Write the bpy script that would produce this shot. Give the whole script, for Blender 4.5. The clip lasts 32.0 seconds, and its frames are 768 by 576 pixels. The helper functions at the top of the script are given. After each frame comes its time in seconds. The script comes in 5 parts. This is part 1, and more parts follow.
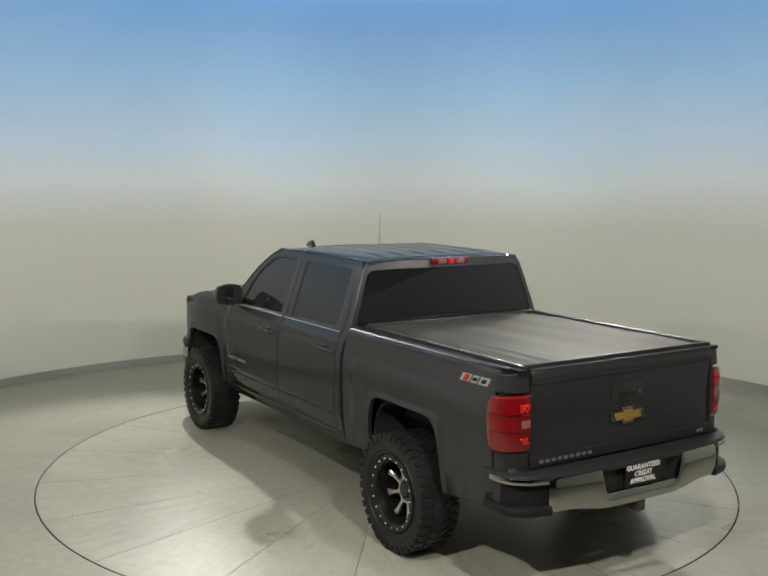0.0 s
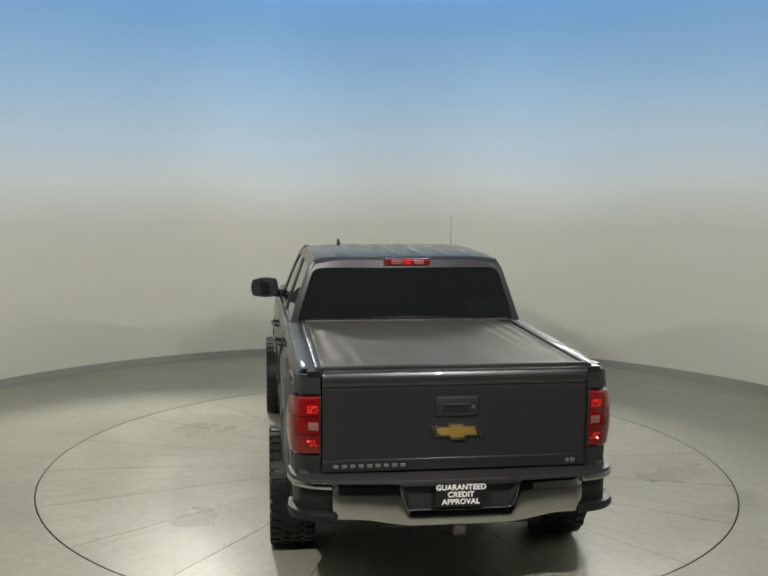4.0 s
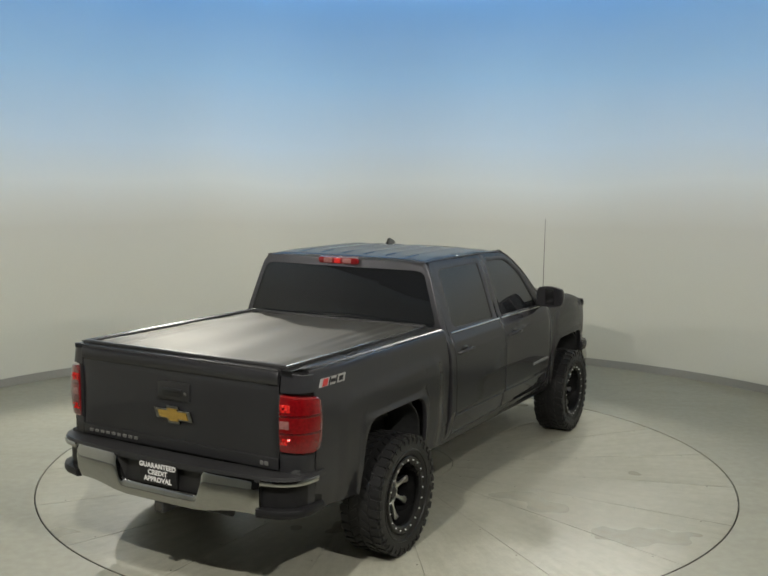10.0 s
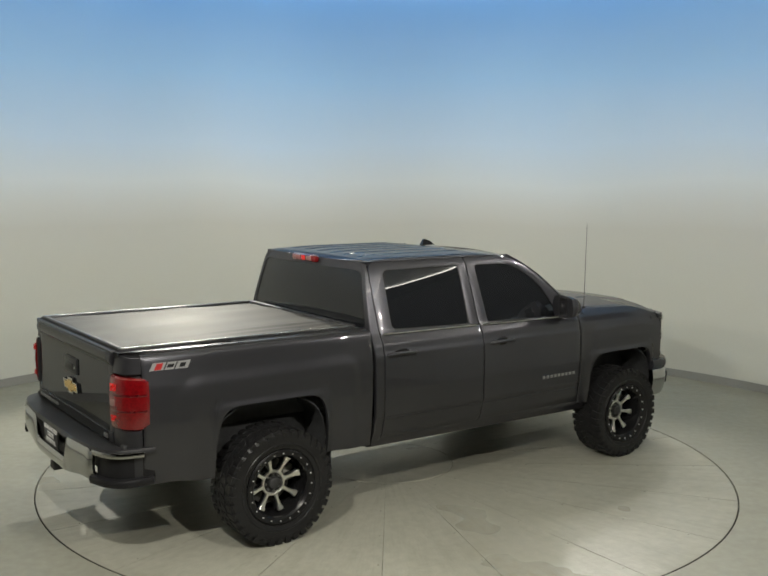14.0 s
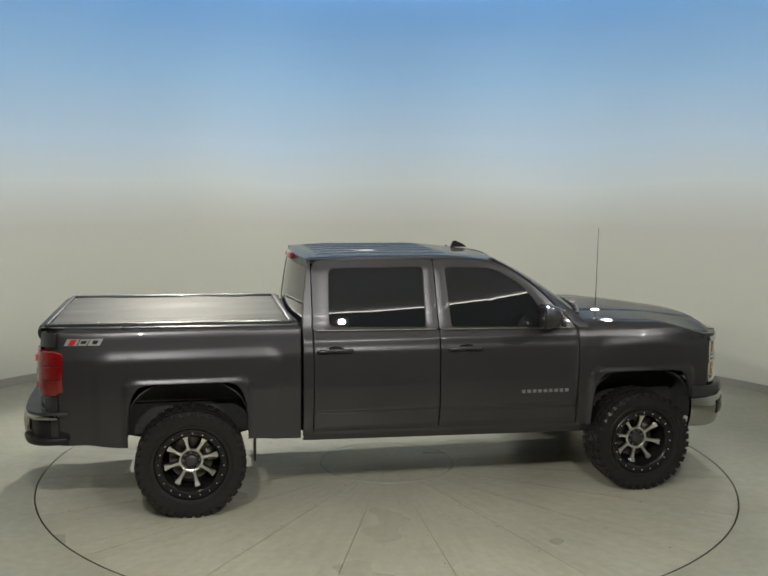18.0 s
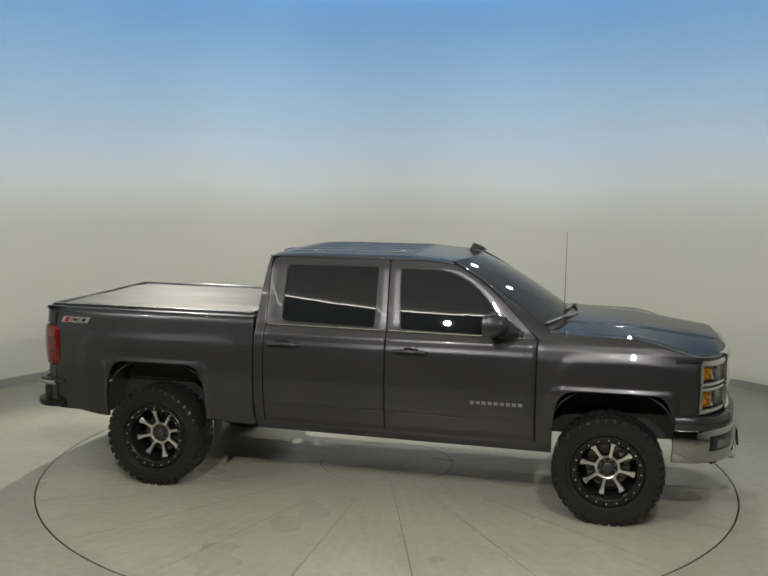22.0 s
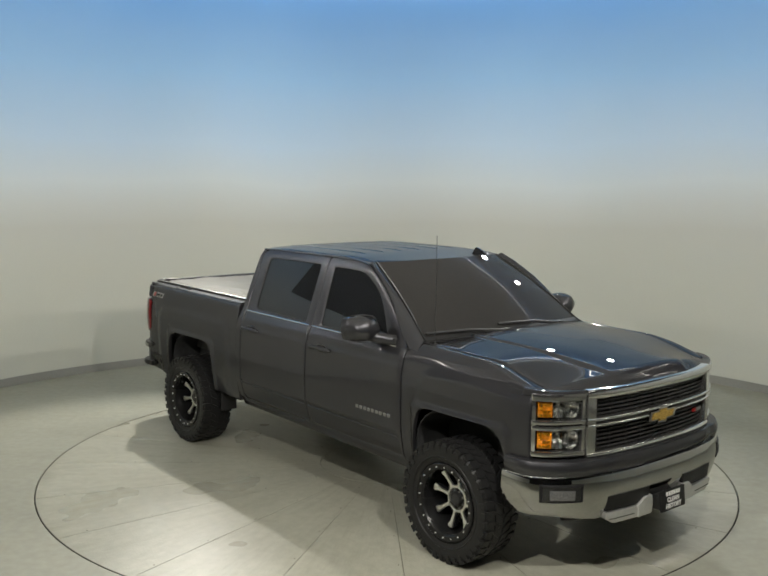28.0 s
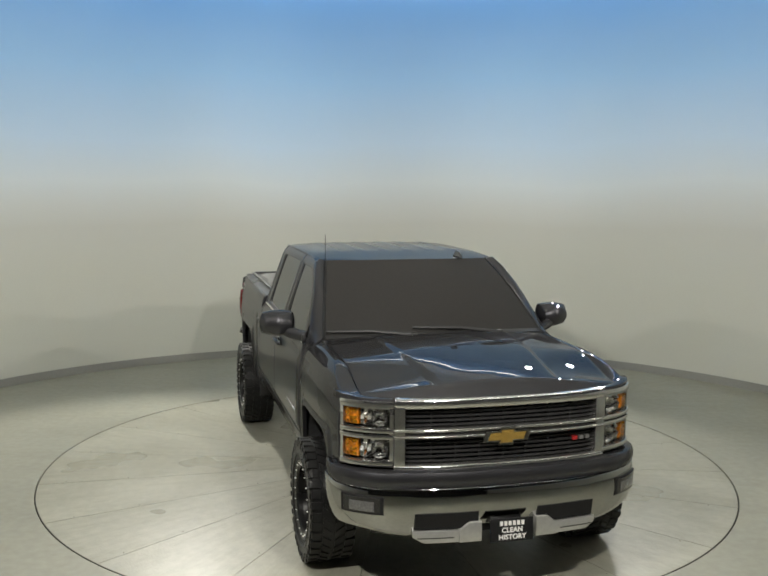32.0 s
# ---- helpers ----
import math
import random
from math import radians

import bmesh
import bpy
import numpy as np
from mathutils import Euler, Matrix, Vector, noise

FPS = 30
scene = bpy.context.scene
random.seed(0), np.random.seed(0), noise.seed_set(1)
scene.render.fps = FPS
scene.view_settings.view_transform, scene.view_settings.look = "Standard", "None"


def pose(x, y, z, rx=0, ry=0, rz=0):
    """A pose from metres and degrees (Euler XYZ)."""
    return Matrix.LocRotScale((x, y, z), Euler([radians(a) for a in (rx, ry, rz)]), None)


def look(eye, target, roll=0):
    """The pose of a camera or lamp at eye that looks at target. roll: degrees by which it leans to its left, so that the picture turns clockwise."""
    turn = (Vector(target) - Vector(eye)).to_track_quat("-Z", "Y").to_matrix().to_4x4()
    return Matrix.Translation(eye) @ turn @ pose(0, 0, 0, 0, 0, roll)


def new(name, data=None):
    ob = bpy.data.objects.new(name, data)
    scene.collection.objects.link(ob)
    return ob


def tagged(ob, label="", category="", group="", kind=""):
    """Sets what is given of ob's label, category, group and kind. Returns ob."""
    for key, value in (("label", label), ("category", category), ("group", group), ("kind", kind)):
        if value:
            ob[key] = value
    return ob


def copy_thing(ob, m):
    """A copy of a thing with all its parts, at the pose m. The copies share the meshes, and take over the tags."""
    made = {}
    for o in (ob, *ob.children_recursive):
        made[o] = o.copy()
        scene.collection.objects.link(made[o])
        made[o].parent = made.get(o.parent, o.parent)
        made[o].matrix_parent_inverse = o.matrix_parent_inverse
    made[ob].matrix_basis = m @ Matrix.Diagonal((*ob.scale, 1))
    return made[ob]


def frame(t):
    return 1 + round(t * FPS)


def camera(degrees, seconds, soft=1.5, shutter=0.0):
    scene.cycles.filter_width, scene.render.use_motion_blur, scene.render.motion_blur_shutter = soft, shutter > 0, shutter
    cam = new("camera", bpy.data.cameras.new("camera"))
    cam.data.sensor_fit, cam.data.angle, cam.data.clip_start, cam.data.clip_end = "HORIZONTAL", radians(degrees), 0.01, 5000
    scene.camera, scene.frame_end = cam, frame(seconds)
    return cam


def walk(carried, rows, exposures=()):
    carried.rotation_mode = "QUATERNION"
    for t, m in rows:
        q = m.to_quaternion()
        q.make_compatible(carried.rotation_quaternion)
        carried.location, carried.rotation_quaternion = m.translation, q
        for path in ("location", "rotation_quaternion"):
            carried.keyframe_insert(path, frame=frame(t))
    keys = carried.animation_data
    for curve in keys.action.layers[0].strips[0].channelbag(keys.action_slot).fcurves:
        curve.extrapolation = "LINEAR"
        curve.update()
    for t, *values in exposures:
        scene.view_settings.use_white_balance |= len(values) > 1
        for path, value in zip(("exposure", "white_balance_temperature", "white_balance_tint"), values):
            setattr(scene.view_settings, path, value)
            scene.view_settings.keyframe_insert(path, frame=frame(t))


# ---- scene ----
cam = camera(44.91, 32.0, soft=1.8)
EYE, AIM = (0.0, -8.1414, 2.5597), (-0.0362, -0.1991, 1.6013)
walk(cam, [(0, look(EYE, AIM, 0.512)), (32, look(EYE, AIM, 0.512))])

# turn of the turntable: seconds, degrees
TURN = [(0, 122.32), (4, 97.84), (8, 73.32), (12, 48.76), (16, 24.16), (20, -0.54), (24, -25.3), (28, -50.1), (32, -74.82)]

# ---- light ----
world = bpy.data.worlds.new("world")
scene.world = world
world.use_nodes = True
world.node_tree.nodes["Background"].inputs["Color"].default_value = (0.9, 0.95, 1.0, 1)
world.node_tree.nodes["Background"].inputs["Strength"].default_value = 0.02
scene.view_settings.exposure = -0.11


def ceiling_spot(x, y, z, power, size=0.22, to=(0, 0, 0), colour=(1.0, 0.96, 0.87), cone=110):
    """A ceiling spotlight of the showroom."""
    lamp = bpy.data.lights.new("spot", "SPOT")
    lamp.energy, lamp.color, lamp.shadow_soft_size = power, colour, size
    lamp.spot_size, lamp.spot_blend = radians(cone), 0.6
    ob = new("spot_lamp", lamp)
    ob.matrix_world = look((x, y, z), to)
    return ob


# a ring of ceiling spots: x, y, z, watts, aim, cone
for lx, ly, lz, power, aim, cone in ((-2.6, 3.7, 4.05, 740, (-1.6, -1.7, 0), 84), (2.35, 3.85, 4.05, 240, (-0.6, -1.6, 0), 84), (3.25, 3.6, 4.05, 240, (-0.4, -1.8, 0), 84),
                                     (-5.0, 0.2, 4.1, 340, (5.5, 1.6, 3.0), 72), (5.0, 0.2, 4.1, 400, (-5.5, 1.6, 3.0), 74),
                                     (-4.4, -2.9, 3.5, 330, (3.5, 4.5, 3.0), 74), (4.4, -2.9, 3.5, 330, (-3.5, 4.5, 3.0), 74),
                                     (-1.3, -5.2, 3.62, 450, (-0.4, 3.6, 1.0), 142), (1.3, -5.2, 3.62, 385, (-1.0, 3.6, 1.0), 142)):
    ceiling_spot(lx, ly, lz, power, 0.065 if ly > 3 else 0.042, aim, cone=cone)

# ---- materials ----
def material(name, colour, rough=0.5, metal=0.0, coat=0.0, spec=0.5, scale=40.0, vary=0.12, bump=0.0, bump_scale=None,
             rough_vary=0.08, transmission=0.0, ior=1.45, patch=1.2, coat_rough=0.006, coat_ior=1.46):
    """A principled surface with fine grain and broad variation."""
    m = bpy.data.materials.new(name)
    m.use_nodes = True
    nt = m.node_tree
    b = nt.nodes["Principled BSDF"]
    b.inputs["Metallic"].default_value = metal
    b.inputs["Coat Weight"].default_value = coat
    b.inputs["Coat Roughness"].default_value = coat_rough
    b.inputs["Coat IOR"].default_value = coat_ior
    b.inputs["Specular IOR Level"].default_value = spec
    b.inputs["Transmission Weight"].default_value = transmission
    b.inputs["IOR"].default_value = ior
    co = nt.nodes.new("ShaderNodeTexCoord")
    fine = nt.nodes.new("ShaderNodeTexNoise")
    fine.inputs["Scale"].default_value, fine.inputs["Detail"].default_value = scale, 5
    broad = nt.nodes.new("ShaderNodeTexNoise")
    broad.inputs["Scale"].default_value, broad.inputs["Detail"].default_value = patch, 3
    add = nt.nodes.new("ShaderNodeMath")
    add.operation = "ADD"
    for n in (fine, broad):
        nt.links.new(co.outputs["Object"], n.inputs["Vector"])
    nt.links.new(fine.outputs["Fac"], add.inputs[0])
    nt.links.new(broad.outputs["Fac"], add.inputs[1])
    ramp = nt.nodes.new("ShaderNodeMapRange")
    ramp.inputs["From Min"].default_value, ramp.inputs["From Max"].default_value = 0.6, 1.4
    ramp.inputs["To Min"].default_value, ramp.inputs["To Max"].default_value = 1 - vary, 1 + vary
    nt.links.new(add.outputs[0], ramp.inputs["Value"])
    mix = nt.nodes.new("ShaderNodeVectorMath")
    mix.operation = "SCALE"
    mix.inputs[0].default_value = colour
    nt.links.new(ramp.outputs[0], mix.inputs["Scale"])
    nt.links.new(mix.outputs[0], b.inputs["Base Color"])
    rr = nt.nodes.new("ShaderNodeMapRange")
    rr.inputs["From Min"].default_value, rr.inputs["From Max"].default_value = 0.3, 0.7
    rr.inputs["To Min"].default_value, rr.inputs["To Max"].default_value = max(0.0, rough - rough_vary), rough + rough_vary
    nt.links.new(broad.outputs["Fac"], rr.inputs["Value"])
    nt.links.new(rr.outputs[0], b.inputs["Roughness"])
    if bump:
        bp = nt.nodes.new("ShaderNodeBump")
        bp.inputs["Strength"].default_value, bp.inputs["Distance"].default_value = bump, 0.01
        src = fine
        if bump_scale:
            src = nt.nodes.new("ShaderNodeTexNoise")
            src.inputs["Scale"].default_value, src.inputs["Detail"].default_value = bump_scale, 4
            nt.links.new(co.outputs["Object"], src.inputs["Vector"])
        nt.links.new(src.outputs["Fac"], bp.inputs["Height"])
        nt.links.new(bp.outputs[0], b.inputs["Normal"])
    return m


def wall_material():
    """Off-white wall paint; the sky blue towards the top is an added tint."""
    m = material("wall_paint", (0.62, 0.625, 0.56), rough=0.5, vary=0.03, scale=60, patch=0.5, spec=0.3)
    nt = m.node_tree
    b = nt.nodes["Principled BSDF"]
    src = b.inputs["Base Color"].links[0].from_socket
    co = nt.nodes.new("ShaderNodeTexCoord")
    sep = nt.nodes.new("ShaderNodeSeparateXYZ")
    nt.links.new(co.outputs["Object"], sep.inputs[0])
    wob = nt.nodes.new("ShaderNodeTexNoise")
    wob.inputs["Scale"].default_value = 0.35
    nt.links.new(co.outputs["Object"], wob.inputs["Vector"])
    mad = nt.nodes.new("ShaderNodeMath")
    mad.operation = "MULTIPLY_ADD"
    mad.inputs[1].default_value, mad.inputs[2].default_value = 0.4, -0.2
    nt.links.new(wob.outputs["Fac"], mad.inputs[0])
    hz = nt.nodes.new("ShaderNodeMath")
    hz.operation = "ADD"
    nt.links.new(sep.outputs["Z"], hz.inputs[0])
    nt.links.new(mad.outputs[0], hz.inputs[1])
    fac = nt.nodes.new("ShaderNodeMapRange")
    fac.inputs["From Min"].default_value, fac.inputs["From Max"].default_value = 1.3, 4.9
    nt.links.new(hz.outputs[0], fac.inputs["Value"])
    # added blue wash by height, not the wall's own colour
    ramp = nt.nodes.new("ShaderNodeValToRGB")
    e = ramp.color_ramp.elements
    e[0].position, e[0].color = 0.0, (0.62, 0.625, 0.57, 1)
    e[1].position, e[1].color = 1.0, (0.17, 0.38, 0.73, 1)
    for pos, col in ((0.167, (0.615, 0.62, 0.575, 1)), (0.245, (0.66, 0.685, 0.67, 1)), (0.33, (0.70, 0.765, 0.80, 1)), (0.48, (0.57, 0.725, 0.90, 1)), (0.72, (0.35, 0.58, 0.87, 1))):
        k = e.new(pos)
        k.color = col
    nt.links.new(fac.outputs[0], ramp.inputs[0])
    blend = nt.nodes.new("ShaderNodeMix")
    blend.data_type = "RGBA"
    up = nt.nodes.new("ShaderNodeMapRange")
    up.inputs["From Min"].default_value, up.inputs["From Max"].default_value = 1.2, 1.9
    nt.links.new(sep.outputs["Z"], up.inputs["Value"])
    nt.links.new(up.outputs[0], blend.inputs["Factor"])
    nt.links.new(src, blend.inputs["A"])
    nt.links.new(ramp.outputs[0], blend.inputs["B"])
    nt.links.new(blend.outputs["Result"], b.inputs["Base Color"])
    return m


def floor_material(name, colour, stretch=(1, 1, 1), scuffs=(), rim=False, rough=0.48, grain=0.05, grain_scale=120, stain=0.75):
    """Worn painted floor with stains, scuffs and a dull polish."""
    m = material(name, colour, rough=rough, vary=0.14, scale=14, patch=0.9, spec=0.42, bump=grain, bump_scale=grain_scale, rough_vary=0.10)
    nt = m.node_tree
    b = nt.nodes["Principled BSDF"]
    src = b.inputs["Base Color"].links[0].from_socket
    co = nt.nodes.new("ShaderNodeTexCoord")
    mp = nt.nodes.new("ShaderNodeMapping")
    mp.inputs["Scale"].default_value = stretch
    nt.links.new(co.outputs["Object"], mp.inputs[0])
    st = nt.nodes.new("ShaderNodeTexNoise")
    st.inputs["Scale"].default_value, st.inputs["Detail"].default_value, st.inputs["Roughness"].default_value = 2.2, 8, 0.65
    nt.links.new(mp.outputs[0], st.inputs["Vector"])
    f = nt.nodes.new("ShaderNodeMapRange")
    f.inputs["From Min"].default_value, f.inputs["From Max"].default_value = 0.50, 0.78
    f.inputs["To Max"].default_value = stain
    nt.links.new(st.outputs["Fac"], f.inputs["Value"])
    mix = nt.nodes.new("ShaderNodeMix")
    mix.data_type = "RGBA"
    mix.inputs["B"].default_value = (colour[0] * 0.55, colour[1] * 0.54, colour[2] * 0.48, 1)
    nt.links.new(f.outputs[0], mix.inputs["Factor"])
    nt.links.new(src, mix.inputs["A"])
    last = mix.outputs["Result"]
    # long scuffs and tyre marks in several directions
    for k, (turn, size, reach, dark) in enumerate(scuffs):
        mp2 = nt.nodes.new("ShaderNodeMapping")
        mp2.inputs["Rotation"].default_value = (0, 0, radians(turn))
        mp2.inputs["Location"].default_value = (3.7 * k, 1.9 * k, 0)
        mp2.inputs["Scale"].default_value = (size * 0.09, size, 1)
        nt.links.new(co.outputs["Object"], mp2.inputs[0])
        ns = nt.nodes.new("ShaderNodeTexNoise")
        ns.inputs["Scale"].default_value, ns.inputs["Detail"].default_value, ns.inputs["Roughness"].default_value = 1.0, 12, 0.72
        nt.links.new(mp2.outputs[0], ns.inputs["Vector"])
        fr = nt.nodes.new("ShaderNodeMapRange")
        fr.inputs["From Min"].default_value, fr.inputs["From Max"].default_value, fr.inputs["To Max"].default_value = reach, reach + 0.16, dark
        nt.links.new(ns.outputs["Fac"], fr.inputs["Value"])
        mx = nt.nodes.new("ShaderNodeMix")
        mx.data_type = "RGBA"
        mx.inputs["B"].default_value = (colour[0] * 0.5, colour[1] * 0.47, colour[2] * 0.42, 1)
        nt.links.new(fr.outputs[0], mx.inputs["Factor"])
        nt.links.new(last, mx.inputs["A"])
        last = mx.outputs["Result"]
    if rim:
        # grime gathered towards the rim of the turntable
        ln = nt.nodes.new("ShaderNodeVectorMath")
        ln.operation = "LENGTH"
        nt.links.new(co.outputs["Object"], ln.inputs[0])
        ad = nt.nodes.new("ShaderNodeMath")
        ad.operation = "MULTIPLY_ADD"
        ad.inputs[1].default_value = 0.5
        nt.links.new(st.outputs["Fac"], ad.inputs[0])
        nt.links.new(ln.outputs["Value"], ad.inputs[2])
        fr = nt.nodes.new("ShaderNodeMapRange")
        fr.inputs["From Min"].default_value, fr.inputs["From Max"].default_value, fr.inputs["To Max"].default_value = 3.12, 3.40, 0.40
        nt.links.new(ad.outputs[0], fr.inputs["Value"])
        mx = nt.nodes.new("ShaderNodeMix")
        mx.data_type = "RGBA"
        mx.inputs["B"].default_value = (colour[0] * 0.45, colour[1] * 0.42, colour[2] * 0.38, 1)
        nt.links.new(fr.outputs[0], mx.inputs["Factor"])
        nt.links.new(last, mx.inputs["A"])
        last = mx.outputs["Result"]
        # brush marks and dirt that run out from the hub
        sp = nt.nodes.new("ShaderNodeSeparateXYZ")
        nt.links.new(co.outputs["Object"], sp.inputs[0])
        at = nt.nodes.new("ShaderNodeMath")
        at.operation = "ARCTAN2"
        nt.links.new(sp.outputs["Y"], at.inputs[0])
        nt.links.new(sp.outputs["X"], at.inputs[1])
        cb = nt.nodes.new("ShaderNodeCombineXYZ")
        for src_out, slot, k in ((at.outputs[0], 0, 26.0), (ln.outputs["Value"], 1, 1.6)):
            mu = nt.nodes.new("ShaderNodeMath")
            mu.operation = "MULTIPLY"
            mu.inputs[1].default_value = k
            nt.links.new(src_out, mu.inputs[0])
            nt.links.new(mu.outputs[0], cb.inputs[slot])
        for size, lo, hi, dark in ((1.0, 0.45, 0.72, 0.34), (4.5, 0.48, 0.72, 0.24)):
            ns = nt.nodes.new("ShaderNodeTexNoise")
            ns.inputs["Scale"].default_value, ns.inputs["Detail"].default_value, ns.inputs["Roughness"].default_value = size, 9, 0.66
            nt.links.new(cb.outputs[0], ns.inputs["Vector"])
            fr = nt.nodes.new("ShaderNodeMapRange")
            fr.inputs["From Min"].default_value, fr.inputs["From Max"].default_value, fr.inputs["To Max"].default_value = lo, hi, dark
            nt.links.new(ns.outputs["Fac"], fr.inputs["Value"])
            mx = nt.nodes.new("ShaderNodeMix")
            mx.data_type = "RGBA"
            mx.inputs["B"].default_value = (colour[0] * 0.60, colour[1] * 0.57, colour[2] * 0.50, 1)
            nt.links.new(fr.outputs[0], mx.inputs["Factor"])
            nt.links.new(last, mx.inputs["A"])
            last = mx.outputs["Result"]
    nt.links.new(last, b.inputs["Base Color"])
    return m


PAINT = material("metallic_paint", (0.060, 0.060, 0.066), rough=0.34, metal=0.75, coat=0.68, coat_rough=0.004, spec=0.0, scale=900, vary=0.12, rough_vary=0.01, coat_ior=1.45)
PAINT.node_tree.nodes["Principled BSDF"].inputs["Specular Tint"].default_value = (0.235, 0.225, 0.21, 1)


def soften(m, radius):
    """Rounds the edges of a surface in its shading, as worn or pressed edges are."""
    nt = m.node_tree
    bv = nt.nodes.new("ShaderNodeBevel")
    bv.samples = 4
    bv.inputs["Radius"].default_value = radius
    for socket in ("Normal", "Coat Normal"):
        nt.links.new(bv.outputs[0], nt.nodes["Principled BSDF"].inputs[socket])


soften(PAINT, 0.006)
CHROME = material("chrome", (0.40, 0.40, 0.395), rough=0.02, metal=1.0, scale=30, vary=0.05, rough_vary=0.03)
soften(CHROME, 0.004)
BRIGHT = material("bright_trim", (0.62, 0.62, 0.61), rough=0.09, metal=0.96, scale=60, vary=0.05, rough_vary=0.04)
BLACK = material("black_plastic", (0.020, 0.020, 0.021), rough=0.42, scale=300, vary=0.2, bump=0.05)
GLOSS_BLACK = material("gloss_black", (0.012, 0.012, 0.013), rough=0.12, scale=50, vary=0.1, coat=0.5)
RUBBER = material("tyre_rubber", (0.0155, 0.0155, 0.016), spec=0.3, rough=0.38, scale=90, vary=0.25, bump=0.15, rough_vary=0.12)
SEAL = material("rubber_seal", (0.01, 0.01, 0.01), rough=0.5)
ALU = material("satin_aluminium", (0.55, 0.55, 0.54), rough=0.25, metal=1.0, scale=200, vary=0.1)
MACHINED = material("machined_alloy", (0.82, 0.81, 0.77), rough=0.32, metal=1.0, scale=220, vary=0.1)
# near-white base puts the rivets' glints into the colour
GLINT_STEEL = material("rivet_glint_steel", (0.92, 0.92, 0.9), rough=0.3, metal=0.6)
RED = material("red_lens", (0.135, 0.0025, 0.004), rough=0.10, coat=1.0, scale=60, vary=0.45, bump=0.25, bump_scale=34)
CLEAR = material("clear_lens", (0.20, 0.085, 0.08), rough=0.12, coat=1.0, scale=60, vary=0.3, bump=0.4, bump_scale=60)
CLEAR_RED = material("deep_red_lens", (0.07, 0.0015, 0.003), rough=0.12, coat=1.0, scale=60, vary=0.3, bump=0.3, bump_scale=50)
RED_SPOT = material("red_reflector", (0.80, 0.022, 0.018), rough=0.10, metal=0.35, coat=1.0, scale=80, vary=0.4)
FOG = material("fog_lens", (0.10, 0.10, 0.10), rough=0.08, coat=1.0, scale=80, vary=0.5, bump=0.5, bump_scale=60)
AMBER = material("amber_lens", (0.40, 0.13, 0.006), rough=0.12, coat=1.0, scale=45, vary=0.8, bump=1.0, bump_scale=60)
LENS = material("headlamp_lens", (0.9, 0.9, 0.9), rough=0.03, transmission=1.0, ior=1.12, vary=0.0, rough_vary=0.0)
TINT = material("tinted_glass", (0.010, 0.011, 0.0125), rough=0.012, coat=0.0, spec=0.5, vary=0.05, rough_vary=0.0)
SCREEN = material("windscreen_glass", (0.036, 0.035, 0.034), rough=0.012, spec=0.035, vary=0.05, rough_vary=0.005)
VINYL = material("cover_vinyl", (0.112, 0.112, 0.107), rough=0.60, metal=0.78, spec=0.0, scale=260, vary=0.12, bump=0.03, rough_vary=0.05)
VINYL.node_tree.nodes["Principled BSDF"].inputs["Specular Tint"].default_value = (1.0, 0.98, 0.93, 1)
RAIL = material("satin_black_rail", (0.018, 0.018, 0.019), rough=0.32, spec=0.5, scale=300, vary=0.2)
GOLD = material("gold_badge", (0.72, 0.47, 0.12), rough=0.22, metal=0.8, scale=200, vary=0.15)
NAME = material("dull_silver_letter", (0.22, 0.22, 0.215), rough=0.3, metal=0.5)
BELT = material("polished_trim", (0.60, 0.60, 0.59), rough=0.08, metal=1.0)
FACET = material("faceted_reflector", (0.80, 0.80, 0.78), rough=0.16, metal=1.0, scale=40, vary=0.25)
AMBER_FACET = material("amber_reflector", (0.62, 0.27, 0.012), rough=0.10, metal=0.85, scale=40, vary=0.3)
RIM_BLACK = material("satin_black_rim", (0.010, 0.010, 0.0105), rough=0.26, spec=0.32, scale=60, vary=0.15)
HOUSING = material("dark_chrome", (0.20, 0.20, 0.20), rough=0.15, metal=1.0, bump=0.6, bump_scale=40)
BADGE_RED = material("red_badge", (0.33, 0.02, 0.02), rough=0.3)
BADGE_SILVER = material("silver_badge", (0.36, 0.36, 0.355), rough=0.3, metal=0.5)
WHITE = material("white_print", (0.75, 0.75, 0.74), rough=0.5, vary=0.04)
PLATE = material("plate_black", (0.012, 0.012, 0.013), rough=0.4, spec=0.25)
SILVER = material("silver_plastic", (0.55, 0.55, 0.54), rough=0.3, metal=0.7)
CAP = material("dark_grey_cap", (0.035, 0.035, 0.035), rough=0.4, vary=0.1)
NUT = material("dark_steel_nut", (0.25, 0.25, 0.24), rough=0.3, metal=0.8)
DISC = material("brake_disc_iron", (0.16, 0.155, 0.145), rough=0.4, metal=0.6, scale=60, vary=0.2)
CALLIPER = material("calliper_grey", (0.42, 0.40, 0.35), rough=0.5, vary=0.2)
UNDER = material("undercoat", (0.032, 0.033, 0.034), rough=0.75, scale=30, vary=0.4, bump=0.2)
LINER = material("inner_fender_metal", (0.055, 0.055, 0.053), rough=0.6, scale=20, vary=0.3)
LIGHT_STRIP = bpy.data.materials.new("light_strip")
LIGHT_STRIP.use_nodes = True
LIGHT_STRIP.node_tree.nodes["Principled BSDF"].inputs["Emission Color"].default_value = (1.0, 0.95, 0.86, 1)
LIGHT_STRIP.node_tree.nodes["Principled BSDF"].inputs["Emission Strength"].default_value = 24.0
WALL = wall_material()
BASE = material("grey_skirting", (0.30, 0.30, 0.28), rough=0.5, vary=0.06)
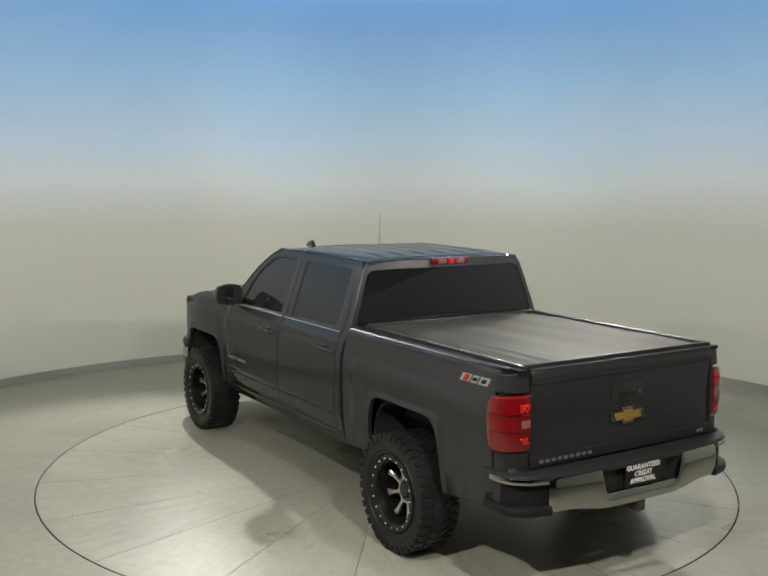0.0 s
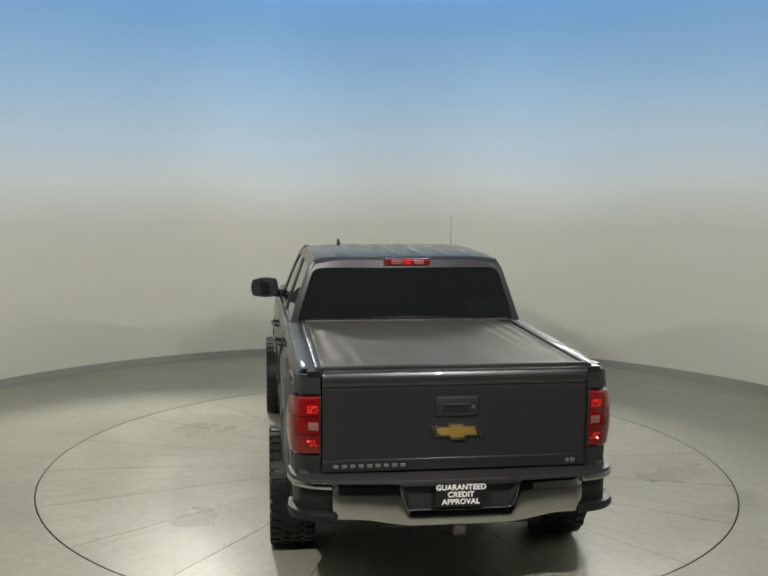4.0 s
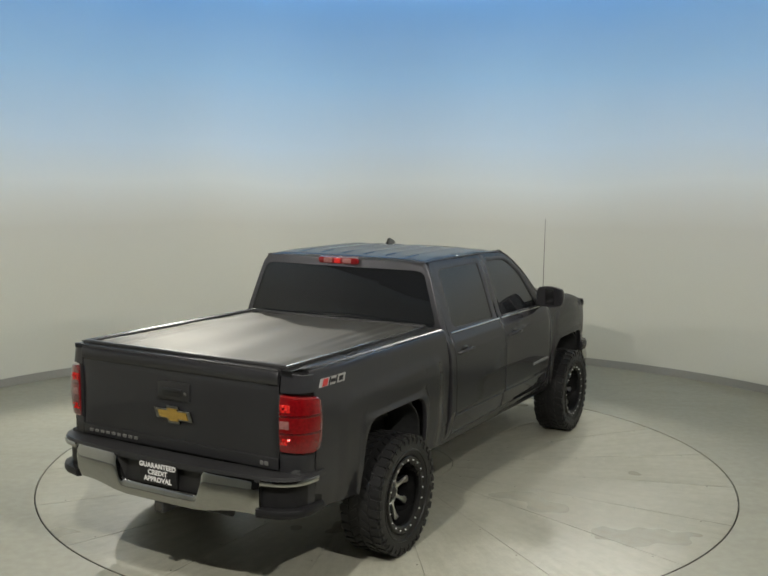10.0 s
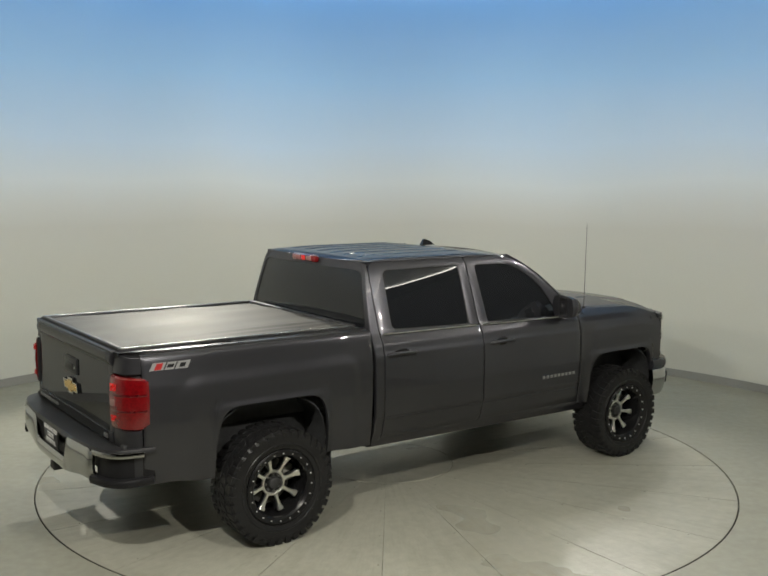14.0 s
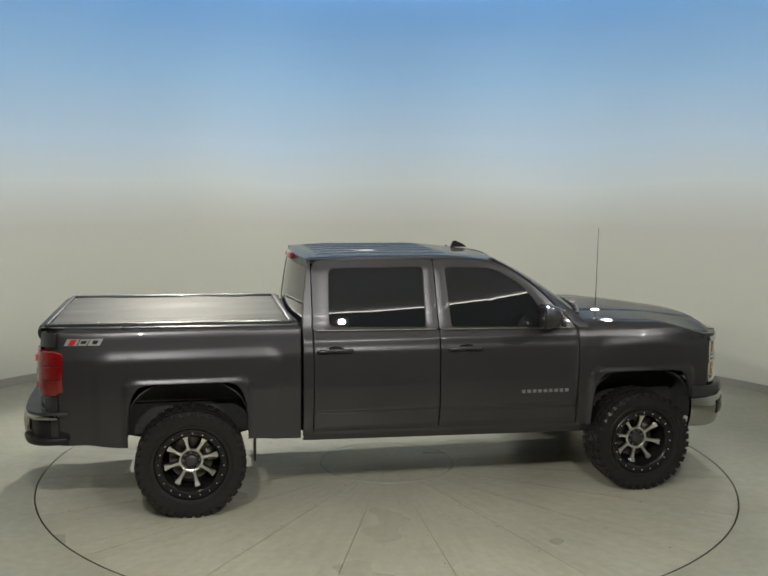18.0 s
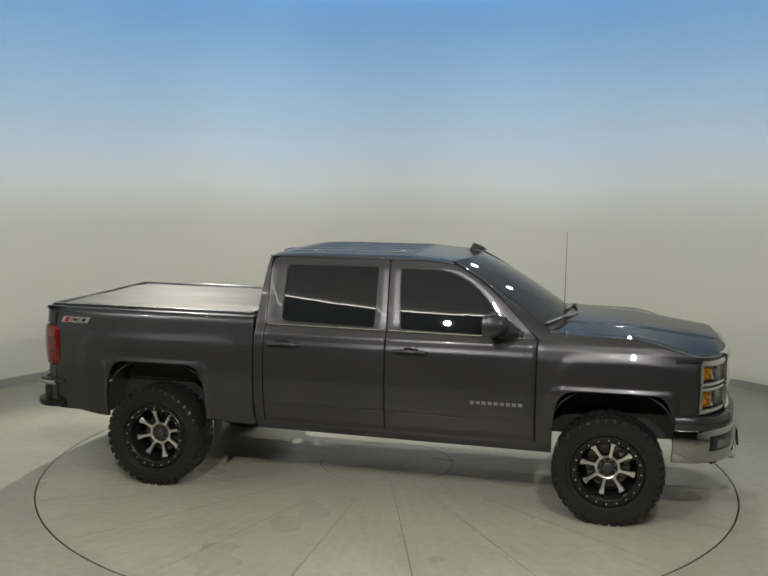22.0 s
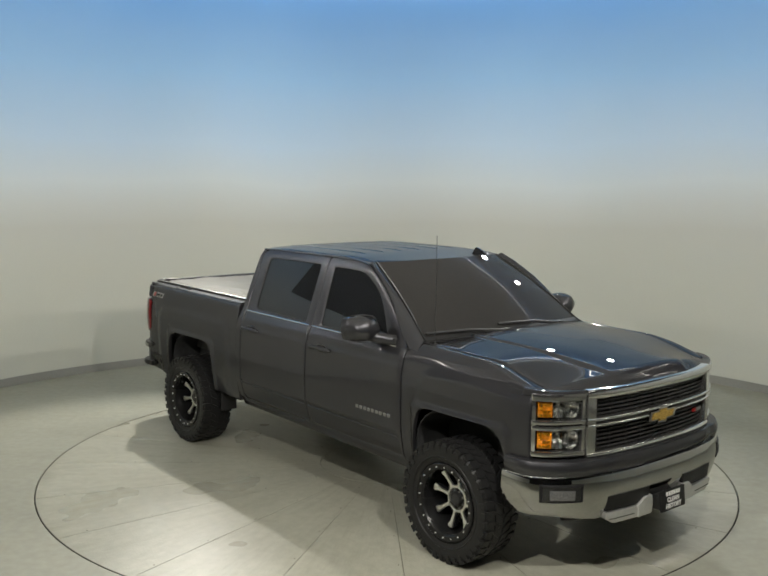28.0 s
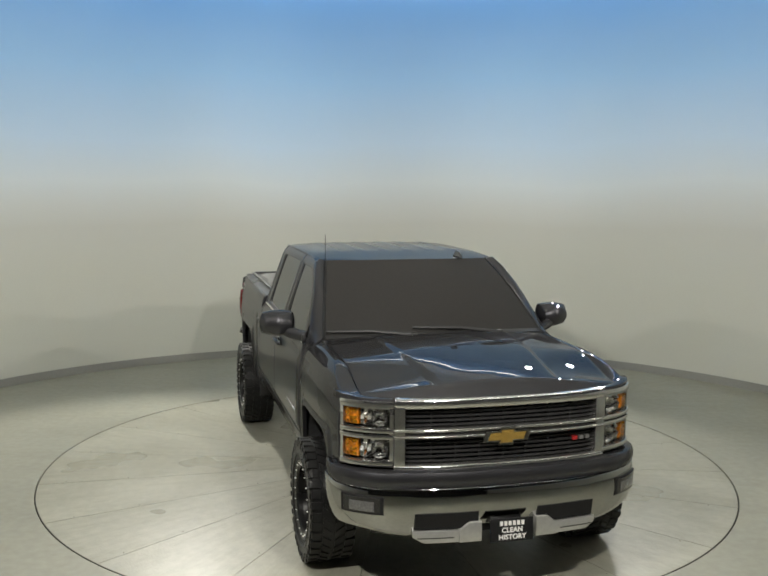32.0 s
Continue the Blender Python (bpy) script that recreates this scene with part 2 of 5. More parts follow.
FLOOR = floor_material("floor_paint", (0.318, 0.318, 0.258), (0.35, 1.0, 1), ((3, 1.2, 0.54, 0.16),), stain=0.3)
TABLE = floor_material("turntable_paint", (0.395, 0.391, 0.322), (1, 1, 1), ((52, 26.0, 0.54, 0.10),), True, 0.34, 0.20, 62, 0.16)
GAP = material("dark_gap", (0.045, 0.043, 0.036), rough=0.7)
CEIL = material("white_ceiling", (0.84, 0.83, 0.79), rough=0.8, vary=0.05)
DARK = material("dark_ceiling", (0.03, 0.03, 0.03), rough=0.9)


# ---- mesh helpers ----
def mesh_of(name, verts, faces, mat, angle=32):
    me = bpy.data.meshes.new(name)
    me.from_pydata([tuple(v) for v in verts], [], faces)
    bm = bmesh.new()
    bm.from_mesh(me)
    bmesh.ops.remove_doubles(bm, verts=bm.verts, dist=0.00005)
    bmesh.ops.recalc_face_normals(bm, faces=bm.faces)
    bm.to_mesh(me)
    bm.free()
    me.polygons.foreach_set("use_smooth", [True] * len(me.polygons))
    me.set_sharp_from_angle(angle=radians(angle))
    me.materials.append(mat)
    return me


def part(name, data, mat, parent, label=""):
    """Links a mesh, a bmesh or (verts, faces) as one object under a thing or part."""
    if isinstance(data, tuple):
        data = mesh_of(name, data[0], data[1], mat)
    elif isinstance(data, bmesh.types.BMesh):
        bm, data = data, bpy.data.meshes.new(name)
        bm.to_mesh(data)
        bm.free()
        data.polygons.foreach_set("use_smooth", [True] * len(data.polygons))
        data.set_sharp_from_angle(angle=radians(32))
        data.materials.append(mat)
    ob = new(name, data)
    ob.parent = parent
    return tagged(ob, label=label)


def rbox(x, y, z, sx, sy, sz, bevel=0.006, rot=None):
    """A box about (x, y, z) with rounded edges."""
    bm = bmesh.new()
    bmesh.ops.create_cube(bm, size=1.0)
    bmesh.ops.scale(bm, vec=(sx, sy, sz), verts=bm.verts)
    if bevel:
        bmesh.ops.bevel(bm, geom=list(bm.edges), offset=min(bevel, 0.45 * min(sx, sy, sz)), segments=2, affect="EDGES", profile=0.5)
    if rot:
        bmesh.ops.transform(bm, matrix=pose(0, 0, 0, *rot), verts=bm.verts)
    bmesh.ops.translate(bm, vec=(x, y, z), verts=bm.verts)
    return bm


def join(*bms):
    out = bmesh.new()
    for b in bms:
        me = bpy.data.meshes.new("tmp")
        b.to_mesh(me)
        b.free()
        out.from_mesh(me)
        bpy.data.meshes.remove(me)
    return out


def tube(path, r, n=8):
    """A round bar along a path; r may be a list."""
    path = [Vector(p) for p in path]
    rs = r if isinstance(r, (list, tuple)) else [r] * len(path)
    vs, fs = [], []
    for i, p in enumerate(path):
        d = (path[min(i + 1, len(path) - 1)] - path[max(i - 1, 0)]).normalized()
        a = d.cross(Vector((0.13, 0.31, 0.94)))
        a.normalize()
        b = d.cross(a)
        for k in range(n):
            w = 2 * math.pi * k / n
            vs.append(p + rs[i] * (math.cos(w) * a + math.sin(w) * b))
    for i in range(len(path) - 1):
        for k in range(n):
            fs.append((i * n + k, i * n + (k + 1) % n, (i + 1) * n + (k + 1) % n, (i + 1) * n + k))
    fs.append(tuple(range(n)))
    fs.append(tuple((len(path) - 1) * n + k for k in range(n)))
    return vs, fs


def lathe(profile, n=64):
    """Turns (radius, y) points about the y axis."""
    vs, fs = [], []
    m = len(profile)
    for k in range(n):
        a = 2 * math.pi * k / n
        vs += [(r * math.cos(a), y, r * math.sin(a)) for r, y in profile]
    for k in range(n):
        for j in range(m - 1):
            a, b = k * m + j, ((k + 1) % n) * m + j
            fs.append((a, a + 1, b + 1, b))
    return vs, fs


def sheet(outer, inner, closed=False):
    """A solid shell between two equal grids of points (rows of columns)."""
    nr, nc = len(outer), len(outer[0])
    vs = [p for row in outer for p in row] + [p for row in inner for p in row]
    o = nr * nc
    fs = []
    cols = nc if closed else nc - 1
    for i in range(nr - 1):
        for j in range(cols):
            j2 = (j + 1) % nc
            a, b, c, d = i * nc + j, i * nc + j2, (i + 1) * nc + j2, (i + 1) * nc + j
            fs += [(a, b, c, d), (o + d, o + c, o + b, o + a)]
    for j in range(cols):
        j2 = (j + 1) % nc
        fs.append((j, o + j, o + j2, j2))
        e = (nr - 1) * nc
        fs.append((e + j, e + j2, o + e + j2, o + e + j))
    if not closed:
        for i in range(nr - 1):
            fs.append((i * nc, (i + 1) * nc, o + (i + 1) * nc, o + i * nc))
            e = nc - 1
            fs.append((i * nc + e, o + i * nc + e, o + (i + 1) * nc + e, (i + 1) * nc + e))
    return vs, fs


def lut(points, blur=0.02, n=600):
    """A smoothed curve through (input, output) points."""
    xs, ys = zip(*points)
    g = np.linspace(xs[0], xs[-1], n)
    v = np.interp(g, xs, ys)
    w = max(1, int(blur / (xs[-1] - xs[0]) * n))
    k = np.ones(2 * w + 1) / (2 * w + 1)
    pad = np.concatenate([2 * v[0] - v[1:w + 1][::-1], v, 2 * v[-1] - v[-w - 1:-1][::-1]])
    s = np.convolve(pad, k, "valid")
    return lambda q: float(np.interp(q, g, s))


def smooth(a, b, x):
    t = min(1.0, max(0.0, (x - a) / (b - a)))
    return t * t * (3 - 2 * t)


def rounded(points, radius, n=5):
    """A closed contour with its corners rounded; radius may be a list."""
    out = []
    m = len(points)
    for i in range(m):
        p, a, b = (Vector(points[i]), Vector(points[i - 1]), Vector(points[(i + 1) % m]))
        r = radius[i] if isinstance(radius, (list, tuple)) else radius
        u, w = (a - p), (b - p)
        ru, rw = min(r, u.length * 0.45), min(r, w.length * 0.45)
        p0, p1 = p + u.normalized() * ru, p + w.normalized() * rw
        for k in range(n + 1):
            t = k / n
            out.append(tuple((1 - t) ** 2 * p0 + 2 * t * (1 - t) * p + t * t * p1))
    return out


def resample(loop, n):
    """n even points round a closed contour, from its first point."""
    pts = [Vector(p) for p in loop] + [Vector(loop[0])]
    ds = [0.0]
    for a, b in zip(pts, pts[1:]):
        ds.append(ds[-1] + (b - a).length)
    out = []
    j = 0
    for i in range(n):
        s = ds[-1] * i / n
        while ds[j + 1] < s:
            j += 1
        f = (s - ds[j]) / max(1e-9, ds[j + 1] - ds[j])
        out.append(tuple(pts[j].lerp(pts[j + 1], f)))
    return out


def words(text, size, name, mat, parent, m, spacing=1.0):
    """Raised lettering as a mesh part."""
    cu = bpy.data.curves.new(name, "FONT")
    cu.body, cu.size, cu.extrude, cu.align_x, cu.align_y, cu.offset = text, size, 0.001, "CENTER", "CENTER", size * 0.032
    cu.space_character = spacing
    tmp = bpy.data.objects.new(name, cu)
    me = bpy.data.meshes.new_from_object(tmp)
    bpy.data.objects.remove(tmp)
    bpy.data.curves.remove(cu)
    me.transform(m)
    me.materials.clear()
    me.materials.append(mat)
    ob = new(name, me)
    ob.parent = parent
    return ob


# ---- the showroom ----
WALL_R, WALL_Y, TABLE_R, HUB_R = 5.626, -0.45, 2.975, 0.593


def wall_plan(r, part_of):
    """The plan of the wall: the curved back, or one of the two sides that run on towards the entrance."""
    a0 = math.radians(16)
    if part_of == "back":
        return [(r * math.cos(a), WALL_Y + r * math.sin(a)) for a in np.linspace(a0, math.pi - a0, 73)]
    pts = [(r * math.cos(a), WALL_Y + r * math.sin(a)) for a in np.linspace(a0, 0, 9)] + [(r, WALL_Y - k) for k in (1, 2.5, 5, 8, 10.25)]
    return pts if part_of == "right" else [(-x, y) for x, y in pts]


def wall_run(name, r, t, z0, z1, rows, mat, part_of, label, category):
    inner, outer = wall_plan(r, part_of), wall_plan(r + t, part_of)
    zs = np.linspace(z0, z1, rows)
    ob = part(name, sheet([[(x, y, z) for x, y in inner] for z in zs], [[(x, y, z) for x, y in outer] for z in zs]), mat, None)
    tagged(ob, label=label, category=category, kind="structure")


def build_room():
    wall_run("wall_curved", WALL_R, 0.15, 0.0, 5.6, 12, WALL, "back", "off-white curved showroom wall with an added sky-blue tint above", "wall")
    for side in ("left", "right"):
        wall_run("wall_" + side, WALL_R, 0.15, 0.0, 2.75, 4, WALL, side, "plain off-white showroom side wall", "wall")
        wall_run("wall_upper_" + side, WALL_R, 0.15, 2.752, 5.6, 4, DARK, side, "dark upper wall above the side wall", "wall")
    for side in ("back", "left", "right"):
        wall_run("baseboard", WALL_R - 0.014, 0.012, 0.0, 0.10, 2, BASE, side, "grey skirting along the foot of the curved wall", "skirting")
    # luminous rails that carry the spots
    for q0, q1, z in ((12, -192, 3.98), (18, 162, 5.28)):
        ring = [(5.35 * math.cos(q), 5.35 * math.sin(q) - 0.3, z) for q in np.radians(np.linspace(q0, q1, 61))]
        rail = part("lighting_rail", tube(ring, 0.011, 6), LIGHT_STRIP, None)
        tagged(rail, label="thin luminous curved rail under the ceiling", category="lighting rail", kind="structure")
    w = part("wall_back", rbox(0, -11.0, 2.8, 11.9, 0.15, 5.6, 0.01), DARK, None)
    tagged(w, label="dark wall closing the showroom behind", category="wall", kind="structure")
    # raised round ceiling: white drum over the rail, dark soffit outside it
    qs = np.radians(np.linspace(0, -180, 61))
    drum = [[(5.37 * math.cos(q), 5.37 * math.sin(q) - 0.3, z) for q in qs] for z in (4.0, 4.8, 5.6)]
    d = part("ceiling_drum", sheet(drum, [[(x * 1.012, (y + 0.3) * 1.012 - 0.3, z) for x, y, z in r] for r in drum]), CEIL, None)
    tagged(d, label="white upright edge of the raised ceiling", category="ceiling", kind="structure")
    rim = [(5.44 * math.cos(q), 5.44 * math.sin(q) - 0.3) for q in qs]
    far = [(max(-5.72, min(5.72, 16 * math.cos(q))), max(-10.9, 16 * math.sin(q) - 0.3)) for q in qs]
    rows = [[(a + (c - a) * k / 4, b + (e - b) * k / 4, 4.004) for (a, b), (c, e) in zip(rim, far)] for k in range(5)]
    d = part("ceiling_soffit", sheet(rows, [[(x, y, z + 0.05) for x, y, z in r] for r in rows]), DARK, None)
    tagged(d, label="dark lower ceiling round the raised part", category="ceiling", kind="structure")
    c = part("ceiling", rbox(0, -2.6, 5.7, 12.6, 17.6, 0.16, 0.01), CEIL, None)
    tagged(c, label="plain matt white showroom ceiling", category="ceiling", kind="structure")
    # floor round the turntable, with a real gap at its rim
    n = 128
    rings = (TABLE_R + 0.005, TABLE_R + 0.008, 3.6, 4.6, 6.2, 8.5, 13.0)
    vs, fs = [], []
    for i, r in enumerate(rings):
        for k in range(n):
            a = 2 * math.pi * k / n
            vs.append((r * math.cos(a), r * math.sin(a), 0.0 if i else -0.004))
    low = len(vs)
    for k in range(n):
        a = 2 * math.pi * k / n
        vs.append((rings[0] * math.cos(a), rings[0] * math.sin(a), -0.06))
    for i in range(len(rings) - 1):
        for k in range(n):
            fs.append((i * n + k, (i + 1) * n + k, (i + 1) * n + (k + 1) % n, i * n + (k + 1) % n))
    for k in range(n):
        fs.append((k, (k + 1) % n, low + (k + 1) % n, low + k))
    me = mesh_of("floor", vs, fs, FLOOR)
    f = new("floor", me)
    tagged(f, label="worn greenish grey painted showroom floor round the turntable", category="floor", kind="structure")
    pit = part("turntable_pit", rbox(0, 0, -0.11, 6.3, 6.3, 0.06, 0.0), GAP, None)
    tagged(pit, label="dark pit under the turntable rim", category="pit", kind="structure")


def build_turntable():
    root = tagged(new("turntable"), label="round flush turntable of painted wedge plates with scuffs", category="turntable")
    # twenty wedge plates about a hub plate
    step, g = math.radians(18), 0.0030
    r0, r1 = HUB_R + 0.004, TABLE_R - 0.006
    cut = (0.0, 0.003, 0.2, 0.4, 0.6, 0.8, 0.997, 1.0)
    n = len(cut)
    rr = [r0, r0 + 0.004, 1.2, 1.8, 2.4, r1 - 0.004, r1]
    top, bot = [], []
    for i, r in enumerate(rr):
        row = []
        for k in range(n):
            a = -step / 2 + step * cut[k]
            x, y = r * math.cos(a), r * math.sin(a)
            if k in (0, n - 1):
                s = g if k == 0 else -g
                x, y = x - s * math.sin(a), y + s * math.cos(a)
            row.append((x, y, -0.0015 if (i in (0, len(rr) - 1) or k in (0, n - 1)) else 0.0))
        top.append(row)
        bot.append([(x, y, -0.04) for x, y, z in row])
    # a narrow bevel next to the straight edges
    wedge = mesh_of("plate", *sheet(top, bot), TABLE, 6)
    screw = mesh_of("screw", *screw_head(), GAP)
    for k in range(20):
        p = part("plate", wedge, TABLE, root)
        p.matrix_basis = pose(0, 0, 0, 0, 0, -100 + 18 * k)
        for r in (0.75, 1.25, 1.75, 2.25, 2.75):
            o = part("screw", screw, GAP, p)
            a = step / 2 - 0.028 / r
            o.matrix_basis = pose(r * math.cos(a), r * math.sin(a), 0)
    part("hub_plate", lathe_up([(0.0, 0.0), (HUB_R - 0.003, 0.0), (HUB_R - 0.002, -0.003), (HUB_R - 0.002, -0.04), (0.0, -0.04)], 72), TABLE, root)
    part("rim_band", lathe_up([(TABLE_R - 0.006, -0.0005), (TABLE_R - 0.001, -0.0005), (TABLE_R - 0.001, -0.05), (TABLE_R - 0.006, -0.05)], 160), GAP, root, "dark steel band round the rim")
    # grain and stains run on from plate to plate
    for node in TABLE.node_tree.nodes:
        if node.bl_idname == "ShaderNodeTexCoord":
            node.object = root
    part("deck", lathe_up([(0.0, -0.041), (TABLE_R - 0.01, -0.041), (TABLE_R - 0.01, -0.075), (0.0, -0.075)], 96), GAP, root)
    return root


def lathe_up(profile, n):
    vs, fs = lathe([(r, z) for r, z in profile], n)
    return [(x, z, y) for x, y, z in vs], fs


def screw_head():
    vs = [(0.0048 * math.cos(k * math.pi / 4), 0.0048 * math.sin(k * math.pi / 4), z) for z in (0.0012, -0.003) for k in range(8)]
    return vs, [tuple(range(8))] + [(k, (k + 1) % 8, 8 + (k + 1) % 8, 8 + k) for k in range(8)]


# ---- the pickup truck: x forward, y to its left, z up ----
AXLE_R, AXLE_F, AXLE_Z, TYRE_R = -1.718, 1.922, 0.402, 0.412
DOOR_Y = lut([(0.45, 0.90), (0.55, 0.945), (0.62, 0.975), (0.73, 1.000), (0.76, 1.012), (0.95, 1.015), (1.12, 1.009), (1.205, 1.004),
              (1.222, 1.002), (1.250, 0.992), (1.30, 0.983), (1.34, 0.957), (1.40, 0.925), (1.50, 0.892), (1.84, 0.775), (1.90, 0.735), (1.96, 0.68)], 0.007)
FENDER_Y = lut([(0.45, 0.94), (0.55, 0.960), (0.70, 0.980), (0.95, 0.992), (1.10, 0.992), (1.20, 0.985), (1.28, 0.967), (1.33, 0.942),
                (1.375, 0.895), (1.40, 0.845), (1.45, 0.80)], 0.010)
BED_Y = lut([(0.45, 0.94), (0.55, 0.960), (0.72, 0.985), (0.95, 0.996), (1.12, 0.996), (1.20, 0.991), (1.30, 0.974), (1.36, 0.965),
             (1.385, 0.959), (1.41, 0.948), (1.425, 0.925), (1.45, 0.91)], 0.010)


def haunch(x, z, c, rear, front, top, radius):
    """How far a point lies outside a rounded swelling over a wheel; negative within."""
    u = (x - c - front) if x > c else (c - rear - x)
    w = z - top
    if u > -radius and w > -radius:
        return math.hypot(u + radius, w + radius) - radius
    return max(u, w)


def arch_top(x, c, half, top, low):
    """Lower edge of a body side over a squarish wheel arch."""
    u = abs(x - c) / half
    if u >= 1:
        return low
    return low + (top - low) * (1 - u ** 9) ** 0.36


def arch_gap(x, z, c, half, top):
    """How far outside the arch a point lies, in metres."""
    u = max(0.0, abs(x - c) - half * 0.9)
    w = max(0.0, z - top + 0.04)
    return math.hypot(u, w)


def side_y(x, z):
    """Half width of the body side."""
    a, b = smooth(1.30, 1.44, x), smooth(-0.872, -0.884, x)
    y = DOOR_Y(z) * (1 - a) * (1 - b) + FENDER_Y(z) * a + BED_Y(z) * b
    if x > 1.9:
        y -= 0.044 * ((x - 1.9) / 0.65) ** 2.6
    if x < -2.25:
        y -= 0.030 * ((-2.25 - x) / 0.45) ** 2.2
    for c, half, top in ((AXLE_F + 0.02, 0.44, 0.985), (AXLE_R - 0.015, 0.44, 1.012)):
        if abs(x - c) < 0.75 and z < 1.3:
            d = arch_gap(x, z, c, half, top)
            y += 0.015 * (1 - smooth(0.035, 0.085, d))
    if x < -0.885:
        y += 0.011 * (1 - smooth(-0.085, 0.012, haunch(x, z, AXLE_R - 0.02, 0.70, 0.74, 1.262 + 0.012 * (x - AXLE_R), 0.16)))
    if x > 1.38:
        y += 0.011 * (1 - smooth(-0.085, 0.010, haunch(x, z, AXLE_F, 0.40, 0.9, 1.262 + 0.03 * smooth(1.5, 2.0, x) - 0.06 * smooth(2.1, 2.5, x), 0.15)))
    return y


def side_panel(s, x0, x1, zb, zt, nx, nz, thick=0.03, lip=0.004, off=0.0, dense=()):
    """A panel of the body side between two lower and upper edges, with rolled rims."""
    def steps(n, length):
        e = min(0.2, 0.006 / max(length, 0.01))
        return [0.0, e] + [e + (1 - 2 * e) * k / n for k in range(1, n)] + [1 - e, 1.0]
    us, vs_ = steps(nx, abs(x1 - x0)), steps(nz, 0.6)
    # closer columns at the steep ends of an arch
    for c in dense:
        us += [(c + d - x0) / (x1 - x0) for d in (-0.004, -0.0015, 0.0, 0.0015, 0.004, -0.008, 0.008, -0.013, 0.013)]
    us = sorted(u for u in us if 0 <= u <= 1)
    outer, inner = [], []
    for j, v in enumerate(vs_):
        ro, ri = [], []
        for i, u in enumerate(us):
            x = x0 + (x1 - x0) * u
            lo, hi = zb(x), zt(x)
            z = lo + (hi - lo) * v
            y = side_y(x, z) + off - (lip if (i in (0, len(us) - 1) or j in (0, len(vs_) - 1)) else 0)
            ro.append((x, s * y, z))
            ri.append((x, s * (y - thick), z))
        outer.append(ro)
        inner.append(ri)
    return sheet(outer, inner)


def loop_panel(s, contour_a, contour_b, n=72, rings=3, thick=0.022, off=0.0):
    """A frame on the body side between two closed (x, z) contours that start at like points."""
    a, b = resample(contour_a, n), resample(contour_b, n)
    outer, inner = [], []
    for k in range(rings + 1):
        t = k / rings
        ro, ri = [], []
        for (xa, za), (xb, zb_) in zip(a, b):
            x, z = xa + (xb - xa) * t, za + (zb_ - za) * t
            y = side_y(x, z) + off - (0.004 if k in (0, rings) else 0)
            ro.append((x, s * y, z))
            ri.append((x, s * (y - thick), z))
        outer.append(ro)
        inner.append(ri)
    return sheet(outer, inner, closed=True)


def glass_y(x, z):
    """Half width of the door glass: an even, slightly convex lean."""
    return 0.925 - 0.341 * (z - 1.40) + 0.0035 * (1 - ((z - 1.62) / 0.24) ** 2)


def pane_panel(s, contour, off, thick=0.005, n=72, rings=6, shape=side_y):
    """A pane filling a contour on the body side."""
    a = resample(contour, n)
    cx, cz = sum(p[0] for p in a) / n, sum(p[1] for p in a) / n
    outer, inner = [], []
    for k in range(rings + 1):
        t = 1 - k / rings * 0.999
        ro = []
        for x, z in a:
            px, pz = cx + (x - cx) * t, cz + (z - cz) * t
            ro.append((px, s * (shape(px, pz) + off), pz))
        outer.append(ro)
        inner.append([(x, y - s * thick, z) for x, y, z in ro])
    return sheet(outer, inner, closed=True)


class Plan:
    """A curve in plan by arc length from the middle line, with its outward normal."""

    def __init__(self, pts, blur=2):
        pts = np.array(pts, float)
        d = np.concatenate([[0], np.cumsum(np.hypot(*np.diff(pts, axis=0).T))])
        g = np.linspace(0, d[-1], 240)
        xy = np.stack([np.interp(g, d, pts[:, 0]), np.interp(g, d, pts[:, 1])], 1)
        full = np.concatenate([xy[::-1] * (1, -1), xy[1:]])
        w = blur * 4
        k = np.ones(2 * w + 1) / (2 * w + 1)
        ends = [np.concatenate([np.repeat(full[:1, i], w), full[:, i], np.repeat(full[-1:, i], w)]) for i in (0, 1)]
        sm = np.stack([np.convolve(e, k, "valid") for e in ends], 1)
        self.xy, self.g, self.length = sm[239:], g, d[-1]

    def __call__(self, s):
        sg, s = (1 if s >= 0 else -1), abs(s)
        x, y = (float(np.interp(s, self.g, self.xy[:, i])) for i in (0, 1))
        e = 0.01
        x1, y1 = (float(np.interp(min(s + e, self.length), self.g, self.xy[:, i])) for i in (0, 1))
        x0, y0 = (float(np.interp(max(s - e, 0), self.g, self.xy[:, i])) for i in (0, 1))
        tx, ty = x1 - x0, y1 - y0
        ln = math.hypot(tx, ty)
        nx, ny = ty / ln, -tx / ln
        if (nx > 0) != (self.xy[0, 0] > 0):
            nx, ny = -nx, -ny
        return x, sg * y, nx, sg * ny

    def at_y(self, y):
        return float(np.interp(abs(y), self.xy[:, 1], self.g)) * (1 if y >= 0 else -1)


